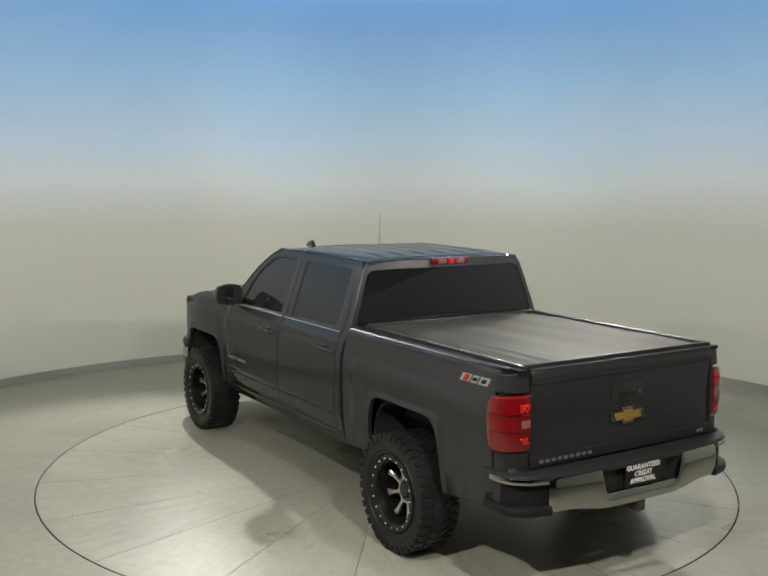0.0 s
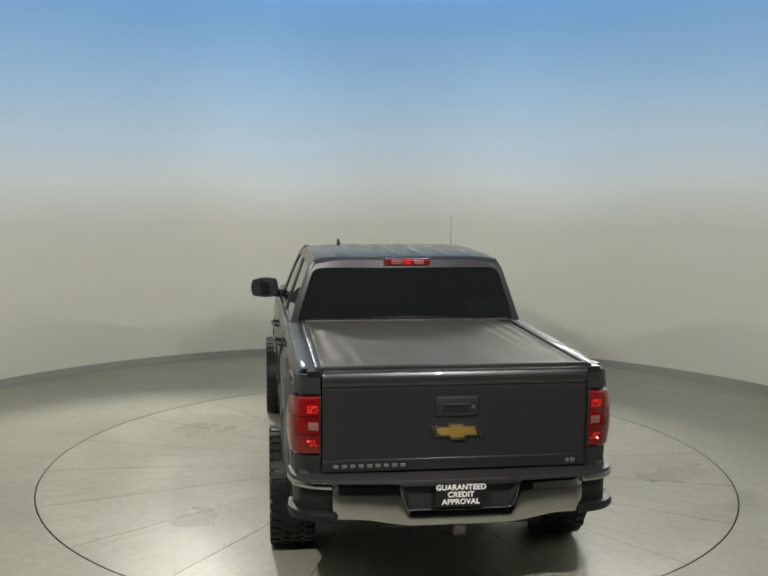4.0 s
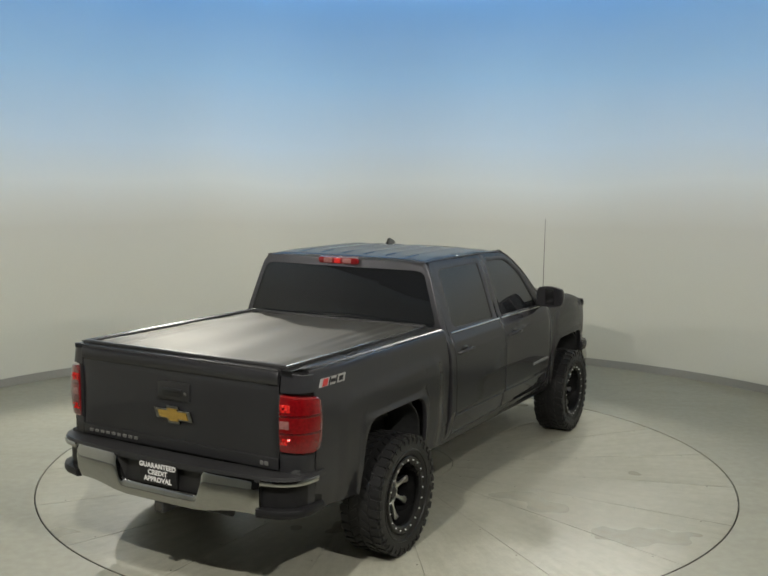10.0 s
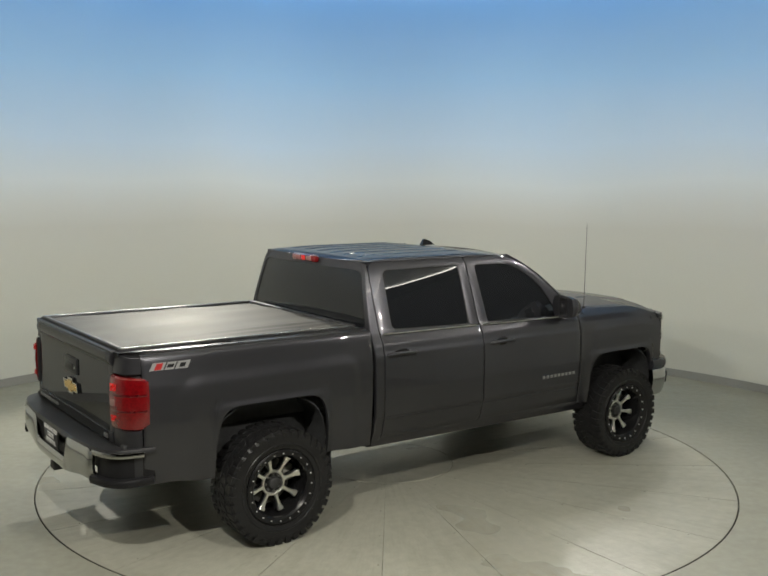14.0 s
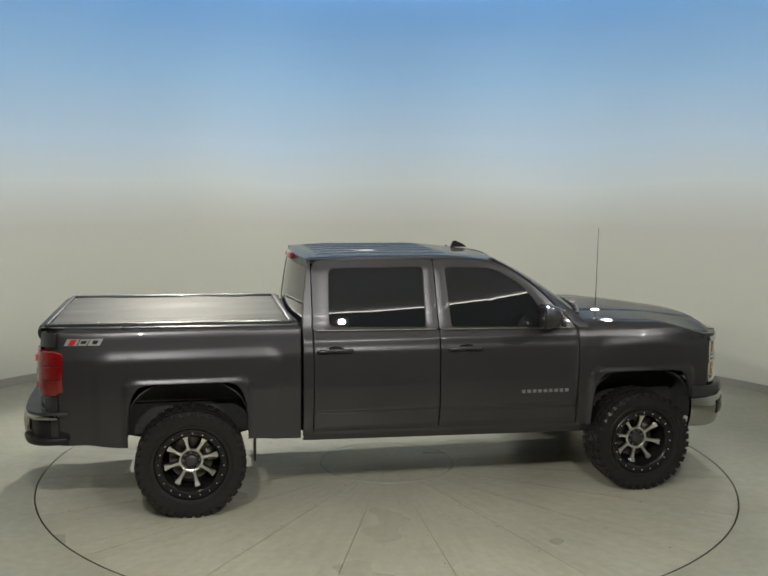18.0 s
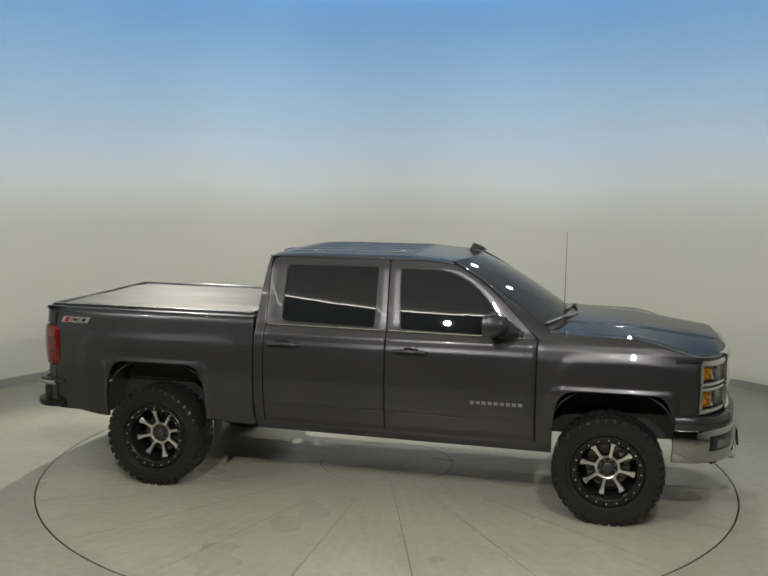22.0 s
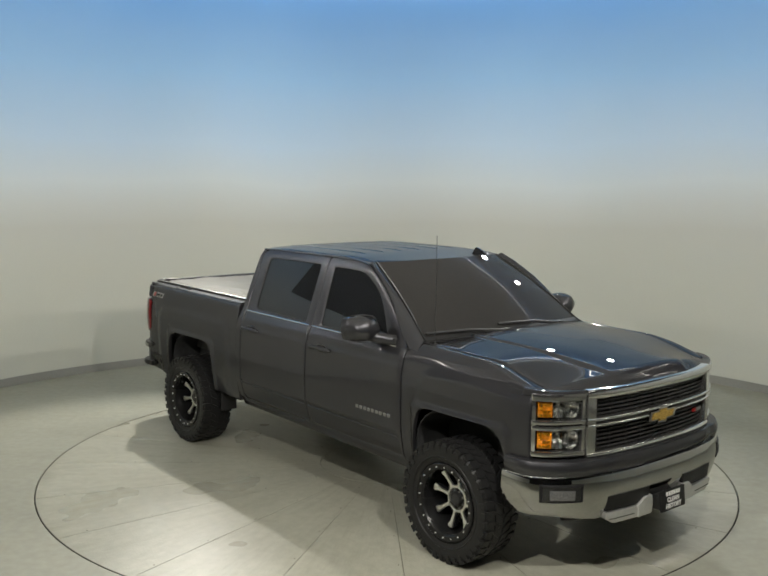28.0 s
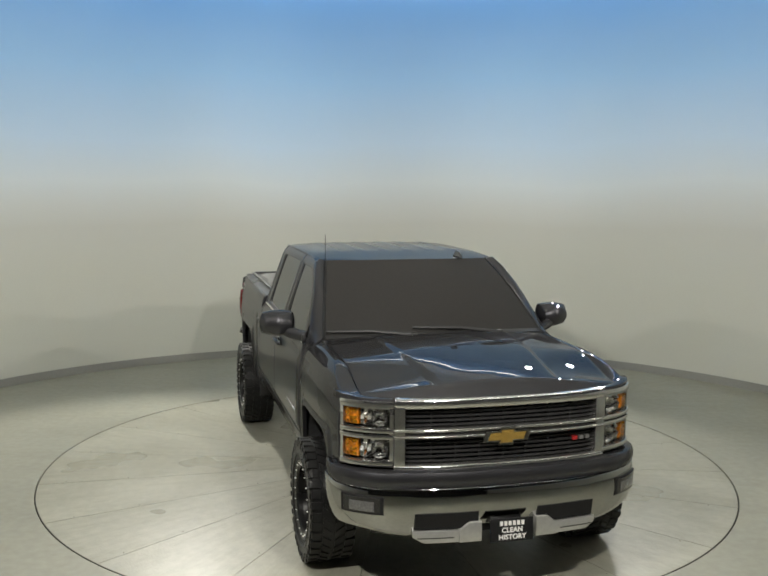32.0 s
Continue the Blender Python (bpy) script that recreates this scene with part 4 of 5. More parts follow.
    # cab back with its window
    def back(u, v):
        hw = DOOR_Y(1.40 + 0.505 * v) - 0.010 - 0.02 * smooth(0.8, 1.0, v)
        return Vector((-0.868 - 0.045 * (1 - u * u) + 0.060 * max(0, v) ** 1.4, u * hw, 1.40 + 0.505 * v - 0.014 * max(0, v) ** 4 * abs(u) ** 10))
    win = rounded([(-0.955, 0.03), (-0.960, 0.875), (0.960, 0.875), (0.955, 0.03)], 0.08)
    out = rounded([(-1.0, -0.02), (-1.0, 1.0), (1.0, 1.0), (1.0, -0.02)], 0.03)
    a, b = resample(out, 96), resample(win, 96)
    rows = [[tuple(back(x0 + (x1 - x0) * t, z0 + (z1 - z0) * t)) for (x0, z0), (x1, z1) in zip(a, b)] for t in (0, 0.1, 0.5, 0.9, 1.0)]
    part("cab_back_panel", sheet(rows, [[(x + 0.02, y, z) for x, y, z in r] for r in rows], closed=True), PAINT, truck)
    cx, cz = 0.0, 0.45
    rows = [[tuple(back(cx + (x - cx) * t, cz + (z - cz) * t) + Vector((0.006, 0, 0))) for x, z in b] for t in (1.0, 0.8, 0.6, 0.4, 0.2, 0.001)]
    part("rear_window", sheet(rows, [[(x + 0.005, y, z) for x, y, z in r] for r in rows], closed=True), TINT, truck, "dark tinted rear window")
    part("cab_gap_seal", rbox(-0.877, 0, 0.99, 0.012, 1.80, 0.80, 0.0), SEAL, truck)
    part("cab_back_lower", rbox(-0.855, 0, 0.99, 0.03, 1.78, 0.84, 0.01), PAINT, truck)
    # high stop lamp
    lamp = part("high_stop_lamp", rbox(-0.870, 0, 1.890, 0.05, 0.372, 0.060, 0.024), RED, truck, "red high-mounted stop lamp with clear ends")
    for y in (-0.088, 0.088):
        part("cargo_lamp", rbox(-0.891, y, 1.890, 0.02, 0.080, 0.040, 0.016), CLEAR, lamp, "clear cargo lamp")
    part("lamp_divider", rbox(-0.893, 0, 1.890, 0.010, 0.055, 0.040, 0.006), RED_SPOT, lamp)
    # fin aerial on the roof and whip aerial on the wing
    fin = [(0.665, 0.0), (0.825, 0.0), (0.785, 0.030), (0.712, 0.060), (0.692, 0.057)]
    vs = [(x, 0.415 + d * w, 1.908 + z) for d in (-1, 1) for (x, z), w in zip(fin, (0.022, 0.008, 0.010, 0.005, 0.006))]
    fs = [(0, 1, 2, 3, 4), (9, 8, 7, 6, 5)] + [(k, (k + 1) % 5, 5 + (k + 1) % 5, 5 + k) for k in range(5)]
    part("roof_aerial", (vs, fs), GLOSS_BLACK, truck, "black roof fin aerial")
    whip = part("whip_aerial", tube([(1.563, -0.845, 1.38), (1.565, -0.846, 1.75), (1.568, -0.848, 2.155)], [0.0035, 0.0028, 0.002], 6), BLACK, truck, "thin black whip aerial")
    part("aerial_base", lathe_up_at([(0.0, 0.03), (0.010, 0.028), (0.018, 0.0), (0.0, 0.0)], 14, (1.563, -0.845, 1.378)), BLACK, whip)
    # wipers and cowl
    rows = [[tuple(wind_point(u, 0) + Vector((dx, 0, dz))) for u in np.linspace(-1, 1, 25)] for dx, dz in ((-0.01, 0.002), (0.03, -0.014), (0.07, -0.045))]
    part("cowl", sheet(rows, [[(x, y, z - 0.02) for x, y, z in r] for r in rows]), BLACK, truck, "black cowl panel")
    for y0, y1, v1 in ((-0.20, -0.78, 0.055), (0.42, -0.16, 0.065)):
        a = wind_point(y0 / 0.8, 0.01) + Vector((0.04, 0, 0.006))
        b = wind_point(y1 / 0.8, v1) + Vector((0.012, 0, 0.015))
        m = wind_point((y0 + y1) / 1.6, v1 * 0.7) + Vector((0.020, 0, 0.020))
        wp = part("wiper", tube([a, m, b], [0.016, 0.012, 0.009], 8), BLACK, truck, "black windscreen wiper")
        c = wind_point((y1 + (0.32 if y0 > y1 else -0.32) * 0.9) / 0.8, v1 * 0.5) + Vector((0.016, 0, 0.012))
        part("wiper_blade", tube([wind_point((y1 + 0.28) / 0.8, v1 * 0.75) + Vector((0.01, 0, 0.012)), b, wind_point(max(-0.98, (y1 - 0.04) / 0.8), v1 * 1.1) + Vector((0.01, 0, 0.012))], 0.010, 6), SEAL, wp)
        part("wiper_pivot", rbox(a.x, a.y, a.z + 0.006, 0.05, 0.05, 0.025, 0.01), BLACK, wp)
    # rubber behind the door gaps
    for s in (-1, 1):
        for x in (-0.788, 0.211, 1.376):
            part("door_gap_seal", rbox(x, s * 0.925, 0.95, 0.05, 0.03, 0.80, 0.0), SEAL, truck)
    # lining so that no light passes under the roof
    part("headliner", rbox(-0.08, 0, 1.875, 1.3, 1.28, 0.02, 0.005), UNDER, truck)


def lathe_up_at(profile, n, p):
    vs, fs = lathe(profile, n)
    return [(x + p[0], z + p[1], y + p[2]) for x, y, z in vs], fs


def face_sill(s):
    outer, inner = [], []
    for z, dy in ((0.498, -0.06), (0.512, -0.02), (0.545, -0.006), (0.585, -0.004), (0.60, -0.012)):
        ro = []
        for x in np.linspace(-0.86, 1.50, 20):
            ro.append((x, s * (DOOR_Y(max(0.54, z)) + dy), z - 0.014 * (x + 0.8)))
        outer.append(ro)
        inner.append([(x, y - s * 0.05, z2) for x, y, z2 in ro])
    return sheet(outer, inner)


def make_bed(truck):
    for s in (-1, 1):
        bed = part("bed_side", side_panel(s, -2.66, -0.885, bed_low, bed_high, 96, 64, dense=(AXLE_R - 0.46, AXLE_R + 0.43)), PAINT, truck)
        # rail cap: flat top of the bed wall
        outer, inner = [], []
        for x in np.linspace(-2.785, -0.90, 16):
            zt = bed_high(x)
            ro = []
            cut = 5.0 * max(0.0, -2.66 - x) ** 2
            for y, dz in ((side_y(max(x, -2.66), zt) - 0.012 - cut, 0.004), (side_y(max(x, -2.66), zt) - 0.022 - cut, 0.012), (0.88, 0.014), (0.805, 0.013), (0.785, 0.004), (0.785, -0.05)):
                ro.append((x, s * y, zt + dz))
            outer.append(ro)
            inner.append([(a, b, c - 0.03) for a, b, c in ro])
        part("rail_cap", sheet(outer, inner), RAIL, bed, "black plastic bed rail cap")
        part("stake_pocket", rbox(-2.66, s * 0.885, bed_high(-2.66) + 0.014, 0.09, 0.045, 0.006, 0.002), BLACK, bed)
        # rear corner post behind the side panel, above and below the lamp
        s0, s1 = s * TAIL.at_y(0.803), s * (TAIL.length - 0.27)
        part("corner_post", face_panel(TAIL, s0, s1, 1.297, lambda q: 1.418 - 0.012 * smooth(0.86, 0.98, abs(q)), 0.0, 0.03, 14, 6, lean=-0.12, lip=0.008), PAINT, bed)
        part("corner_post", face_panel(TAIL, s0, s1, 0.585, 0.940, 0.0, 0.03, 14, 8), PAINT, bed)
        part("corner_back", face_panel(TAIL, s0, s1, 0.93, 1.30, -0.03, 0.02, 14, 4), BLACK, bed)
        # tail lamp: red lens in tiers with a clear reversing lamp
        e1 = s1 + s * 0.048
        fr = lambda q: (q - s0) / (e1 - s0)
        low = lambda q: 0.946 + 0.030 * smooth(0.75, 1.0, fr(q)) - 0.012 * fr(q)
        high = lambda q: 1.291 - 0.022 * fr(q) - 0.018 * smooth(0.85, 1.0, fr(q))
        lamp = part("tail_lamp", face_panel(TAIL, s0 + s * 0.006, e1, low, high, lambda q: 0.014 - 0.010 * smooth(0.9, 1.0, fr(q)), 0.04, 20, 12, bulge=0.014, lip=0.008), RED, truck, "red tail lamp")
        part("reverse_lamp", face_panel(TAIL, s0 + s * 0.012, s0 + s * 0.068, 1.092, 1.142, 0.028, 0.01, 6, 4, bulge=0.003), CLEAR, lamp, "pale reversing lamp")
        # reflector facets; sparkle of the lens is put into their bright red
        for z0, z1, seed in ((1.180, 1.255, 11), (0.985, 1.052, 12)):
            part("lens_reflector", facets(TAIL, s0 + s * 0.014, s0 + s * 0.075, z0 + 0.012, z1 - 0.016, 0.0285, 4, 3, 0.7, seed), RED_SPOT, lamp, "red reflector facets with the lens sparkle in their bright colour")
        for z in (1.066, 1.168):
            part("lens_rib", face_panel(TAIL, s0 + s * 0.010, e1 - s * 0.02, z - 0.009, z + 0.009, 0.0265, 0.008, 14, 2, bulge=0.002), CLEAR_RED, lamp, "paler red lens band")
        part("lamp_edge", face_panel(TAIL, s0, s0 + s * 0.008, 0.944, 1.293, 0.014, 0.04, 2, 4), BLACK, lamp)
        # side badge: slanted silver plate with a red and two dark shapes on it
        def slanted(xa, xb, za, zb_, o):
            k = 0.55
            c = [(xa + s * -k * (za - 1.335), za), (xb + s * -k * (za - 1.335), za), (xb + s * -k * (zb_ - 1.335), zb_), (xa + s * -k * (zb_ - 1.335), zb_)]
            vs = [(px, s * (side_y(px, pz) + q), pz) for q in (o, -0.003) for px, pz in c]
            return vs, [(0, 1, 2, 3), (7, 6, 5, 4)] + [(i, (i + 1) % 4, 4 + (i + 1) % 4, 4 + i) for i in range(4)]
        flip = lambda a, b: (a, b) if s < 0 else (-4.946 - b, -4.946 - a)
        badge = part("side_badge", slanted(*flip(-2.600, -2.346), 1.311, 1.359, 0.004), BADGE_SILVER, bed, "slanted silver badge plate with red and dark shapes")
        for xa, xb, za, zb_, m in ((-2.572, -2.530, 1.315, 1.355, BADGE_RED), (-2.510, -2.504, 1.312, 1.358, PLATE), (-2.440, -2.434, 1.312, 1.358, PLATE),
                                   (-2.492, -2.452, 1.326, 1.345, PLATE), (-2.408, -2.372, 1.322, 1.348, PLATE)):
            part("badge_shape", slanted(*flip(xa, xb), za, zb_, 0.0065), m, badge)
    part("fuel_flap", loop_cap(1, -1.17, 1.03, 0.082), PAINT, truck, "body-coloured fuel flap")
    # tailgate
    gate = part("tailgate", face_panel(TAIL, -0.795, 0.795, 0.835, 1.345, 0.0, 0.05, 30, 14), PAINT, truck, "plain tailgate")
    part("gate_step", face_panel(TAIL, -0.795, 0.795, 0.835, 0.905, 0.010, 0.03, 30, 4), PAINT, gate)
    part("gate_spoiler", face_panel(TAIL, -0.795, 0.795, 1.340, 1.425, 0.004, 0.07, 30, 10, bulge=0.014), PAINT, gate, "moulded tailgate spoiler")
    part("gate_cap", rbox(-2.762, 0, 1.427, 0.085, 1.58, 0.018, 0.008), BLACK, gate, "black tailgate cap")
    bez = part("gate_handle", rbox(-2.803, 0, 1.214, 0.024, 0.258, 0.118, 0.010), BLACK, gate, "black tailgate handle")
    part("handle_pocket", rbox(-2.815, 0.005, 1.208, 0.006, 0.16, 0.052, 0.003), SEAL, bez)
    part("handle_pull", rbox(-2.818, 0.005, 1.226, 0.012, 0.15, 0.018, 0.004), BLACK, bez)
    part("handle_lock", lathe_back([(0.0, -0.002), (0.010, -0.001), (0.011, 0.004), (0.0, 0.004)], 14, (-2.817, -0.098, 1.208)), NUT, bez)
    bow_badge(gate, -2.803, 1.066, -1, 0.148)
    for k in range(9):
        part("name_bar", rbox(-2.814, 0.716 - 0.0495 * k, 0.869, 0.008, 0.030, 0.020, 0.002), NAME, gate)
    for y, w in ((-0.682, 0.020), (-0.715, 0.028)):
        part("trim_bar", rbox(-2.814, y, 0.868, 0.008, w, 0.024, 0.002), NAME, gate)
    # soft cover over the bed
    ys = np.linspace(-0.800, 0.800, 121)
    def cov(x, y):
        e = abs(y) / 0.800
        z = bed_high(x) + 0.026 - 0.008 * e ** 6
        z += 0.003 * math.sin(7 * x + 9 * y) * smooth(0.55, 0.92, e) * (1 - smooth(0.96, 1.0, e)) + 0.002 * math.sin(13 * (x + 0.8 * y) + 2) * smooth(0.65, 0.9, e) * (1 - smooth(0.96, 1.0, e))
        z += (0.0030 * math.sin(9.0 * y + 1.3 * x + 1) + 0.0022 * math.sin(17 * y - 2.2 * x) + 0.002 * math.sin(3.1 * x + 2 * y)) * (1 - smooth(0.80, 0.98, e))
        z += 0.0035 * math.sin(58 * y + 2.0 * math.sin(1.7 * x)) * smooth(0.52, 0.70, e) * (1 - smooth(0.90, 0.97, e)) * (0.5 + 0.5 * math.sin(1.9 * x + (1 if y > 0 else 3.5)))
        z -= 0.004 * smooth(0.86, 0.93, e) * (1 - smooth(0.93, 1.0, e)) * 2
        return z
    cover = part("bed_cover", grid_sheet(lambda y: (-2.735, -0.955), ys, cov, 70, 0.018), VINYL, truck, "black vinyl roll-up bed cover")
    for s in (-1, 1):
        rail = part("cover_rail", rbox(-1.85, s * 0.815, 1.434, 1.82, 0.036, 0.026, 0.006, (0, 0.3, 0)), BLACK, cover, "black side rail of the cover")
        part("rail_strip", rbox(-1.85, s * 0.826, 1.4475, 1.80, 0.012, 0.006, 0.002, (0, 0.3, 0)), ALU, rail, "bare aluminium strip")
    part("cover_end_bar", rbox(-2.748, 0, 1.444, 0.035, 1.62, 0.030, 0.010), BLACK, cover)
    part("cover_head_bar", rbox(-0.945, 0, 1.430, 0.045, 1.62, 0.040, 0.012), BLACK, cover)
    part("bed_front_wall", rbox(-0.905, 0, 0.99, 0.03, 1.86, 0.84, 0.01), PAINT, truck)
    part("rear_valance", rbox(-2.77, 0, 0.71, 0.03, 1.86, 0.27, 0.01), UNDER, truck)
    # rear bumper
    B = REAR_BUMPER
    bump = tagged(new("rear_bumper"), label="chrome rear bumper with black step pads")
    bump.parent = truck
    n1, n2 = 0.745, B.length
    for s in (-1, 1):
        part("end_strip", face_panel(B, s * n1, s * (n2 - 0.095), 0.768, 0.804, 0.003, 0.03, 16, 4, bulge=0.006, lip=0.008), CHROME, bump, "bright strip round the bumper corner")
        part("end_cap", face_panel(B, s * n1, s * (n2 - 0.01), 0.605, 0.800, -0.034, 0.03, 16, 5), PLATE, bump, "black bumper corner")
        part("end_lip", face_panel(B, s * (n1 - 0.02), s * (n2 - 0.03), 0.578, 0.628, lambda q: 0.010 - 0.02 * smooth(n2 - 0.2, n2 - 0.05, abs(q)), 0.06, 14, 4, bulge=0.008, lip=0.008), PLATE, bump, "black lower bumper corner")
        part("step_pad", step_pad(B, s * 0.32, s * (n2 - 0.02)), BLACK, bump, "ribbed black step pad")
    part("chrome_face", face_panel(B, -n1, n1, lambda q: 0.592 - 0.042 * (1 - smooth(0.25, 0.62, abs(q))), lambda q: 0.645 + 0.161 * smooth(0.295, 0.365, abs(q)),
                                   lambda q: -0.012 * smooth(0.70, 0.745, abs(q)), 0.02, 120, 10, bulge=0.016), CHROME, bump, "chrome bumper face")
    part("plate_recess", face_panel(B, -0.345, 0.345, 0.625, 0.800, -0.045, 0.02, 12, 4), BLACK, bump)
    part("step_pad", step_pad(B, -0.33, 0.33), BLACK, bump)
    for s in (-1, 1):
        part("recess_cheek", face_panel(B, s * 0.300, s * 0.345, lambda q: 0.632, 0.800, lambda q: -0.045 + 0.04 * smooth(0.30, 0.345, abs(q)), 0.02, 6, 4), BLACK, bump)
    plate = part("rear_plate", rbox(-2.958, 0, 0.728, 0.012, 0.305, 0.150, 0.005), PLATE, bump, "black plate with white lettering")
    for k, t in enumerate(("GUARANTEED", "CREDIT", "APPROVAL")):
        m = Matrix(((0, 0, -1, -2.965), (-1, 0, 0, 0.0), (0, 1, 0, 0.772 - 0.043 * k), (0, 0, 0, 1)))
        words(t, 0.044, "lettering", WHITE, plate, m, 1.05)
    hitch = part("tow_hitch", rbox(-2.86, 0, 0.515, 0.20, 0.075, 0.075, 0.008), UNDER, bump, "black tow hitch receiver")
    part("hitch_mouth", rbox(-2.962, 0, 0.515, 0.008, 0.050, 0.050, 0.004), GAP, hitch)
    part("hitch_bar", tube([(-2.80, -0.45, 0.515), (-2.80, 0.45, 0.515)], 0.028, 12), UNDER, bump)


def step_pad(B, s0, s1):
    outer, inner = [], []
    for d, z in ((0.0, 0.806), (-0.006, 0.820), (-0.06, 0.824), (-0.15, 0.826)):
        ro = []
        for k in range(25):
            s = s0 + (s1 - s0) * k / 24
            x, y, nx, ny = B(s)
            ro.append((x + nx * d, y + ny * d, z))
        outer.append(ro)
        inner.append([(a, b, c - 0.02) for a, b, c in ro])
    return sheet(outer, inner)


def lathe_back(profile, n, p):
    vs, fs = lathe(profile, n)
    return [(y + p[0], x + p[1], z + p[2]) for x, y, z in vs], fs


def loop_cap(s, cx, cz, r):
    c = rounded([(cx - r, cz - r), (cx - r, cz + r), (cx + r, cz + r), (cx + r, cz - r)], 0.05)
    return pane_panel(s, c, 0.003, 0.006, 40, 4)


def bow_badge(parent, x, z, face, half):
    """A plain two-part badge shape: wide bar with a block across it, gold in a bright rim."""
    out = [(-1.0, -0.22), (-0.86, 0.22), (-0.30, 0.22), (-0.26, 0.38), (0.36, 0.38), (0.32, 0.22), (1.0, 0.22), (0.86, -0.22), (0.30, -0.22), (0.26, -0.38), (-0.36, -0.38), (-0.32, -0.22)]
    for name, k, d0, d1, m in (("badge_rim", 1.06, 0.0, 0.014, CHROME), ("badge_field", 0.84, 0.010, 0.019, GOLD)):
        kz = 1.08 if k > 1.0 else 0.74
        c = [(a * half * k * (0.985 if k < 1 else 1), b * half * kz * 0.92) for a, b in out]
        n = len(c)
        vs = [(x + face * d, -face * a if face < 0 else a * 1.0, z + b) for d in (d0, d1) for a, b in c]
        fs = [tuple(range(n)), tuple(range(2 * n - 1, n - 1, -1))] + [(i, (i + 1) % n, n + (i + 1) % n, n + i) for i in range(n)]
        part(name, (vs, fs), m, parent, "gold badge field" if m is GOLD else "bright badge rim")


def make_front(truck):
    ys = [0.83 * k / 44 for k in range(-44, 45)]
    part("hood", grid_sheet(lambda y: (hood_back(y), hood_front(y)), ys, hood_z, 56, 0.02), PAINT, truck, "creased bonnet with a raised centre")
    for s in (-1, 1):
        f = part("front_fender", side_panel(s, 1.380, 2.545, fender_low, fender_high, 84, 64, dense=(AXLE_F - 0.42, AXLE_F + 0.46)), PAINT, truck)
        # top of the fender, from the side to the bonnet gap
        outer, inner = [], []
        for x in np.linspace(1.43, 2.60, 30):
            z = fender_high(x)
            y0 = side_y(x, z) - 0.003
            ro = [(x, s * (y0 + (0.836 - y0) * t), z + 0.004 * math.sin(math.pi * t) - 0.001) for t in (0, 0.3, 0.6, 0.9, 1)]
            outer.append(ro)
            inner.append([(a, b, c - 0.02) for a, b, c in ro])
        part("fender_top", sheet(outer, inner), PAINT, f)
        # nose of the fender over and behind the lamps
        a, b = s * NOSE.at_y(0.672), s * (NOSE.length - 0.13)
        part("fender_nose", face_panel(NOSE, a, b, 1.236, lambda q: 1.264 + 0.012 * smooth(0.8, 1.1, abs(q)), 0.0, 0.05, 16, 3), PAINT, f)
        part("fender_rear_edge", face_panel(NOSE, s * (NOSE.length - 0.20), s * (NOSE.length - 0.02), 0.80, 1.262, -0.024, 0.03, 8, 8), PAINT, f)
        # two stacked lamp units in bright surrounds
        h0, h1 = s * NOSE.at_y(0.672), s * (NOSE.length - 0.198)
        lamp = part("headlamp", face_panel(NOSE, h0, h1, 0.862, 1.238, -0.075, 0.02, 18, 6), HOUSING, truck, "stacked twin headlamp with amber side markers")
        for z0, z1 in ((0.858, 0.888), (1.024, 1.048), (1.060, 1.084), (1.206, 1.250)):
            part("lamp_surround", face_panel(NOSE, h0, h1, z0, z1, 0.010, 0.06, 18, 2, bulge=0.003), BRIGHT, lamp, "chrome lamp surround")
        for q in (h0, h1 - s * 0.024):
            part("lamp_surround", face_panel(NOSE, q, q + s * 0.024, 0.860, 1.238, 0.003, 0.06, 2, 4), BRIGHT, lamp)
        for z0, z1 in ((0.886, 1.028), (1.082, 1.210)):
            w = h1 - h0
            part("amber_marker", face_panel(NOSE, h0 + w * 0.63, h1 - s * 0.034, z0 + 0.018, z1 - 0.012, -0.014, 0.03, 8, 6, bulge=0.006), AMBER, lamp, "amber side marker")
            part("reflector", face_panel(NOSE, h0 + w * 0.10, h0 + w * 0.62, z0 + 0.008, z1 - 0.006, -0.055, 0.012, 10, 6, bulge=-0.012), BRIGHT, lamp, "polished reflector bowl")
            part("inner_trim", face_panel(NOSE, h0 + s * 0.02, h0 + w * 0.12, z0 + 0.004, z1 - 0.004, -0.030, 0.02, 6, 4, bulge=-0.01), HOUSING, lamp)
            part("reflector_facet", facets(NOSE, h0 + w * 0.41, h0 + w * 0.61, z0 + 0.014, z1 - 0.012, -0.030, 3, 3, 0.75, 3), FACET, lamp, "bright cut reflector facets")
            zc = (z0 + z1) / 2
            dish = part("reflector_bowl", bowl(NOSE, h0 + w * 0.255, zc, -0.022, abs(w) * 0.145, (z1 - z0) * 0.42, 0.034), BRIGHT, lamp, "polished round reflector bowl")
            part("projector", bowl(NOSE, h0 + w * 0.245, zc, -0.030, abs(w) * 0.085, (z1 - z0) * 0.25, -0.016), LENS, dish, "round lamp lens")
            part("marker_facet", facets(NOSE, h0 + w * 0.65, h1 - s * 0.040, z0 + 0.024, z1 - 0.018, -0.006, 3, 4, 0.4, 5), AMBER_FACET, lamp)
            cov = part("lens_cover", face_panel(NOSE, h0 + s * 0.014, h1 - s * 0.014, z0, z1, -0.003, 0.003, 16, 4), LENS, lamp, "clear lamp cover")
            cov.visible_shadow = False
        make_arch_liner(f, s, AXLE_F + 0.02, 0.975)
    # grille
    g = tagged(new("grille"), label="black slatted grille in a heavy chrome surround")
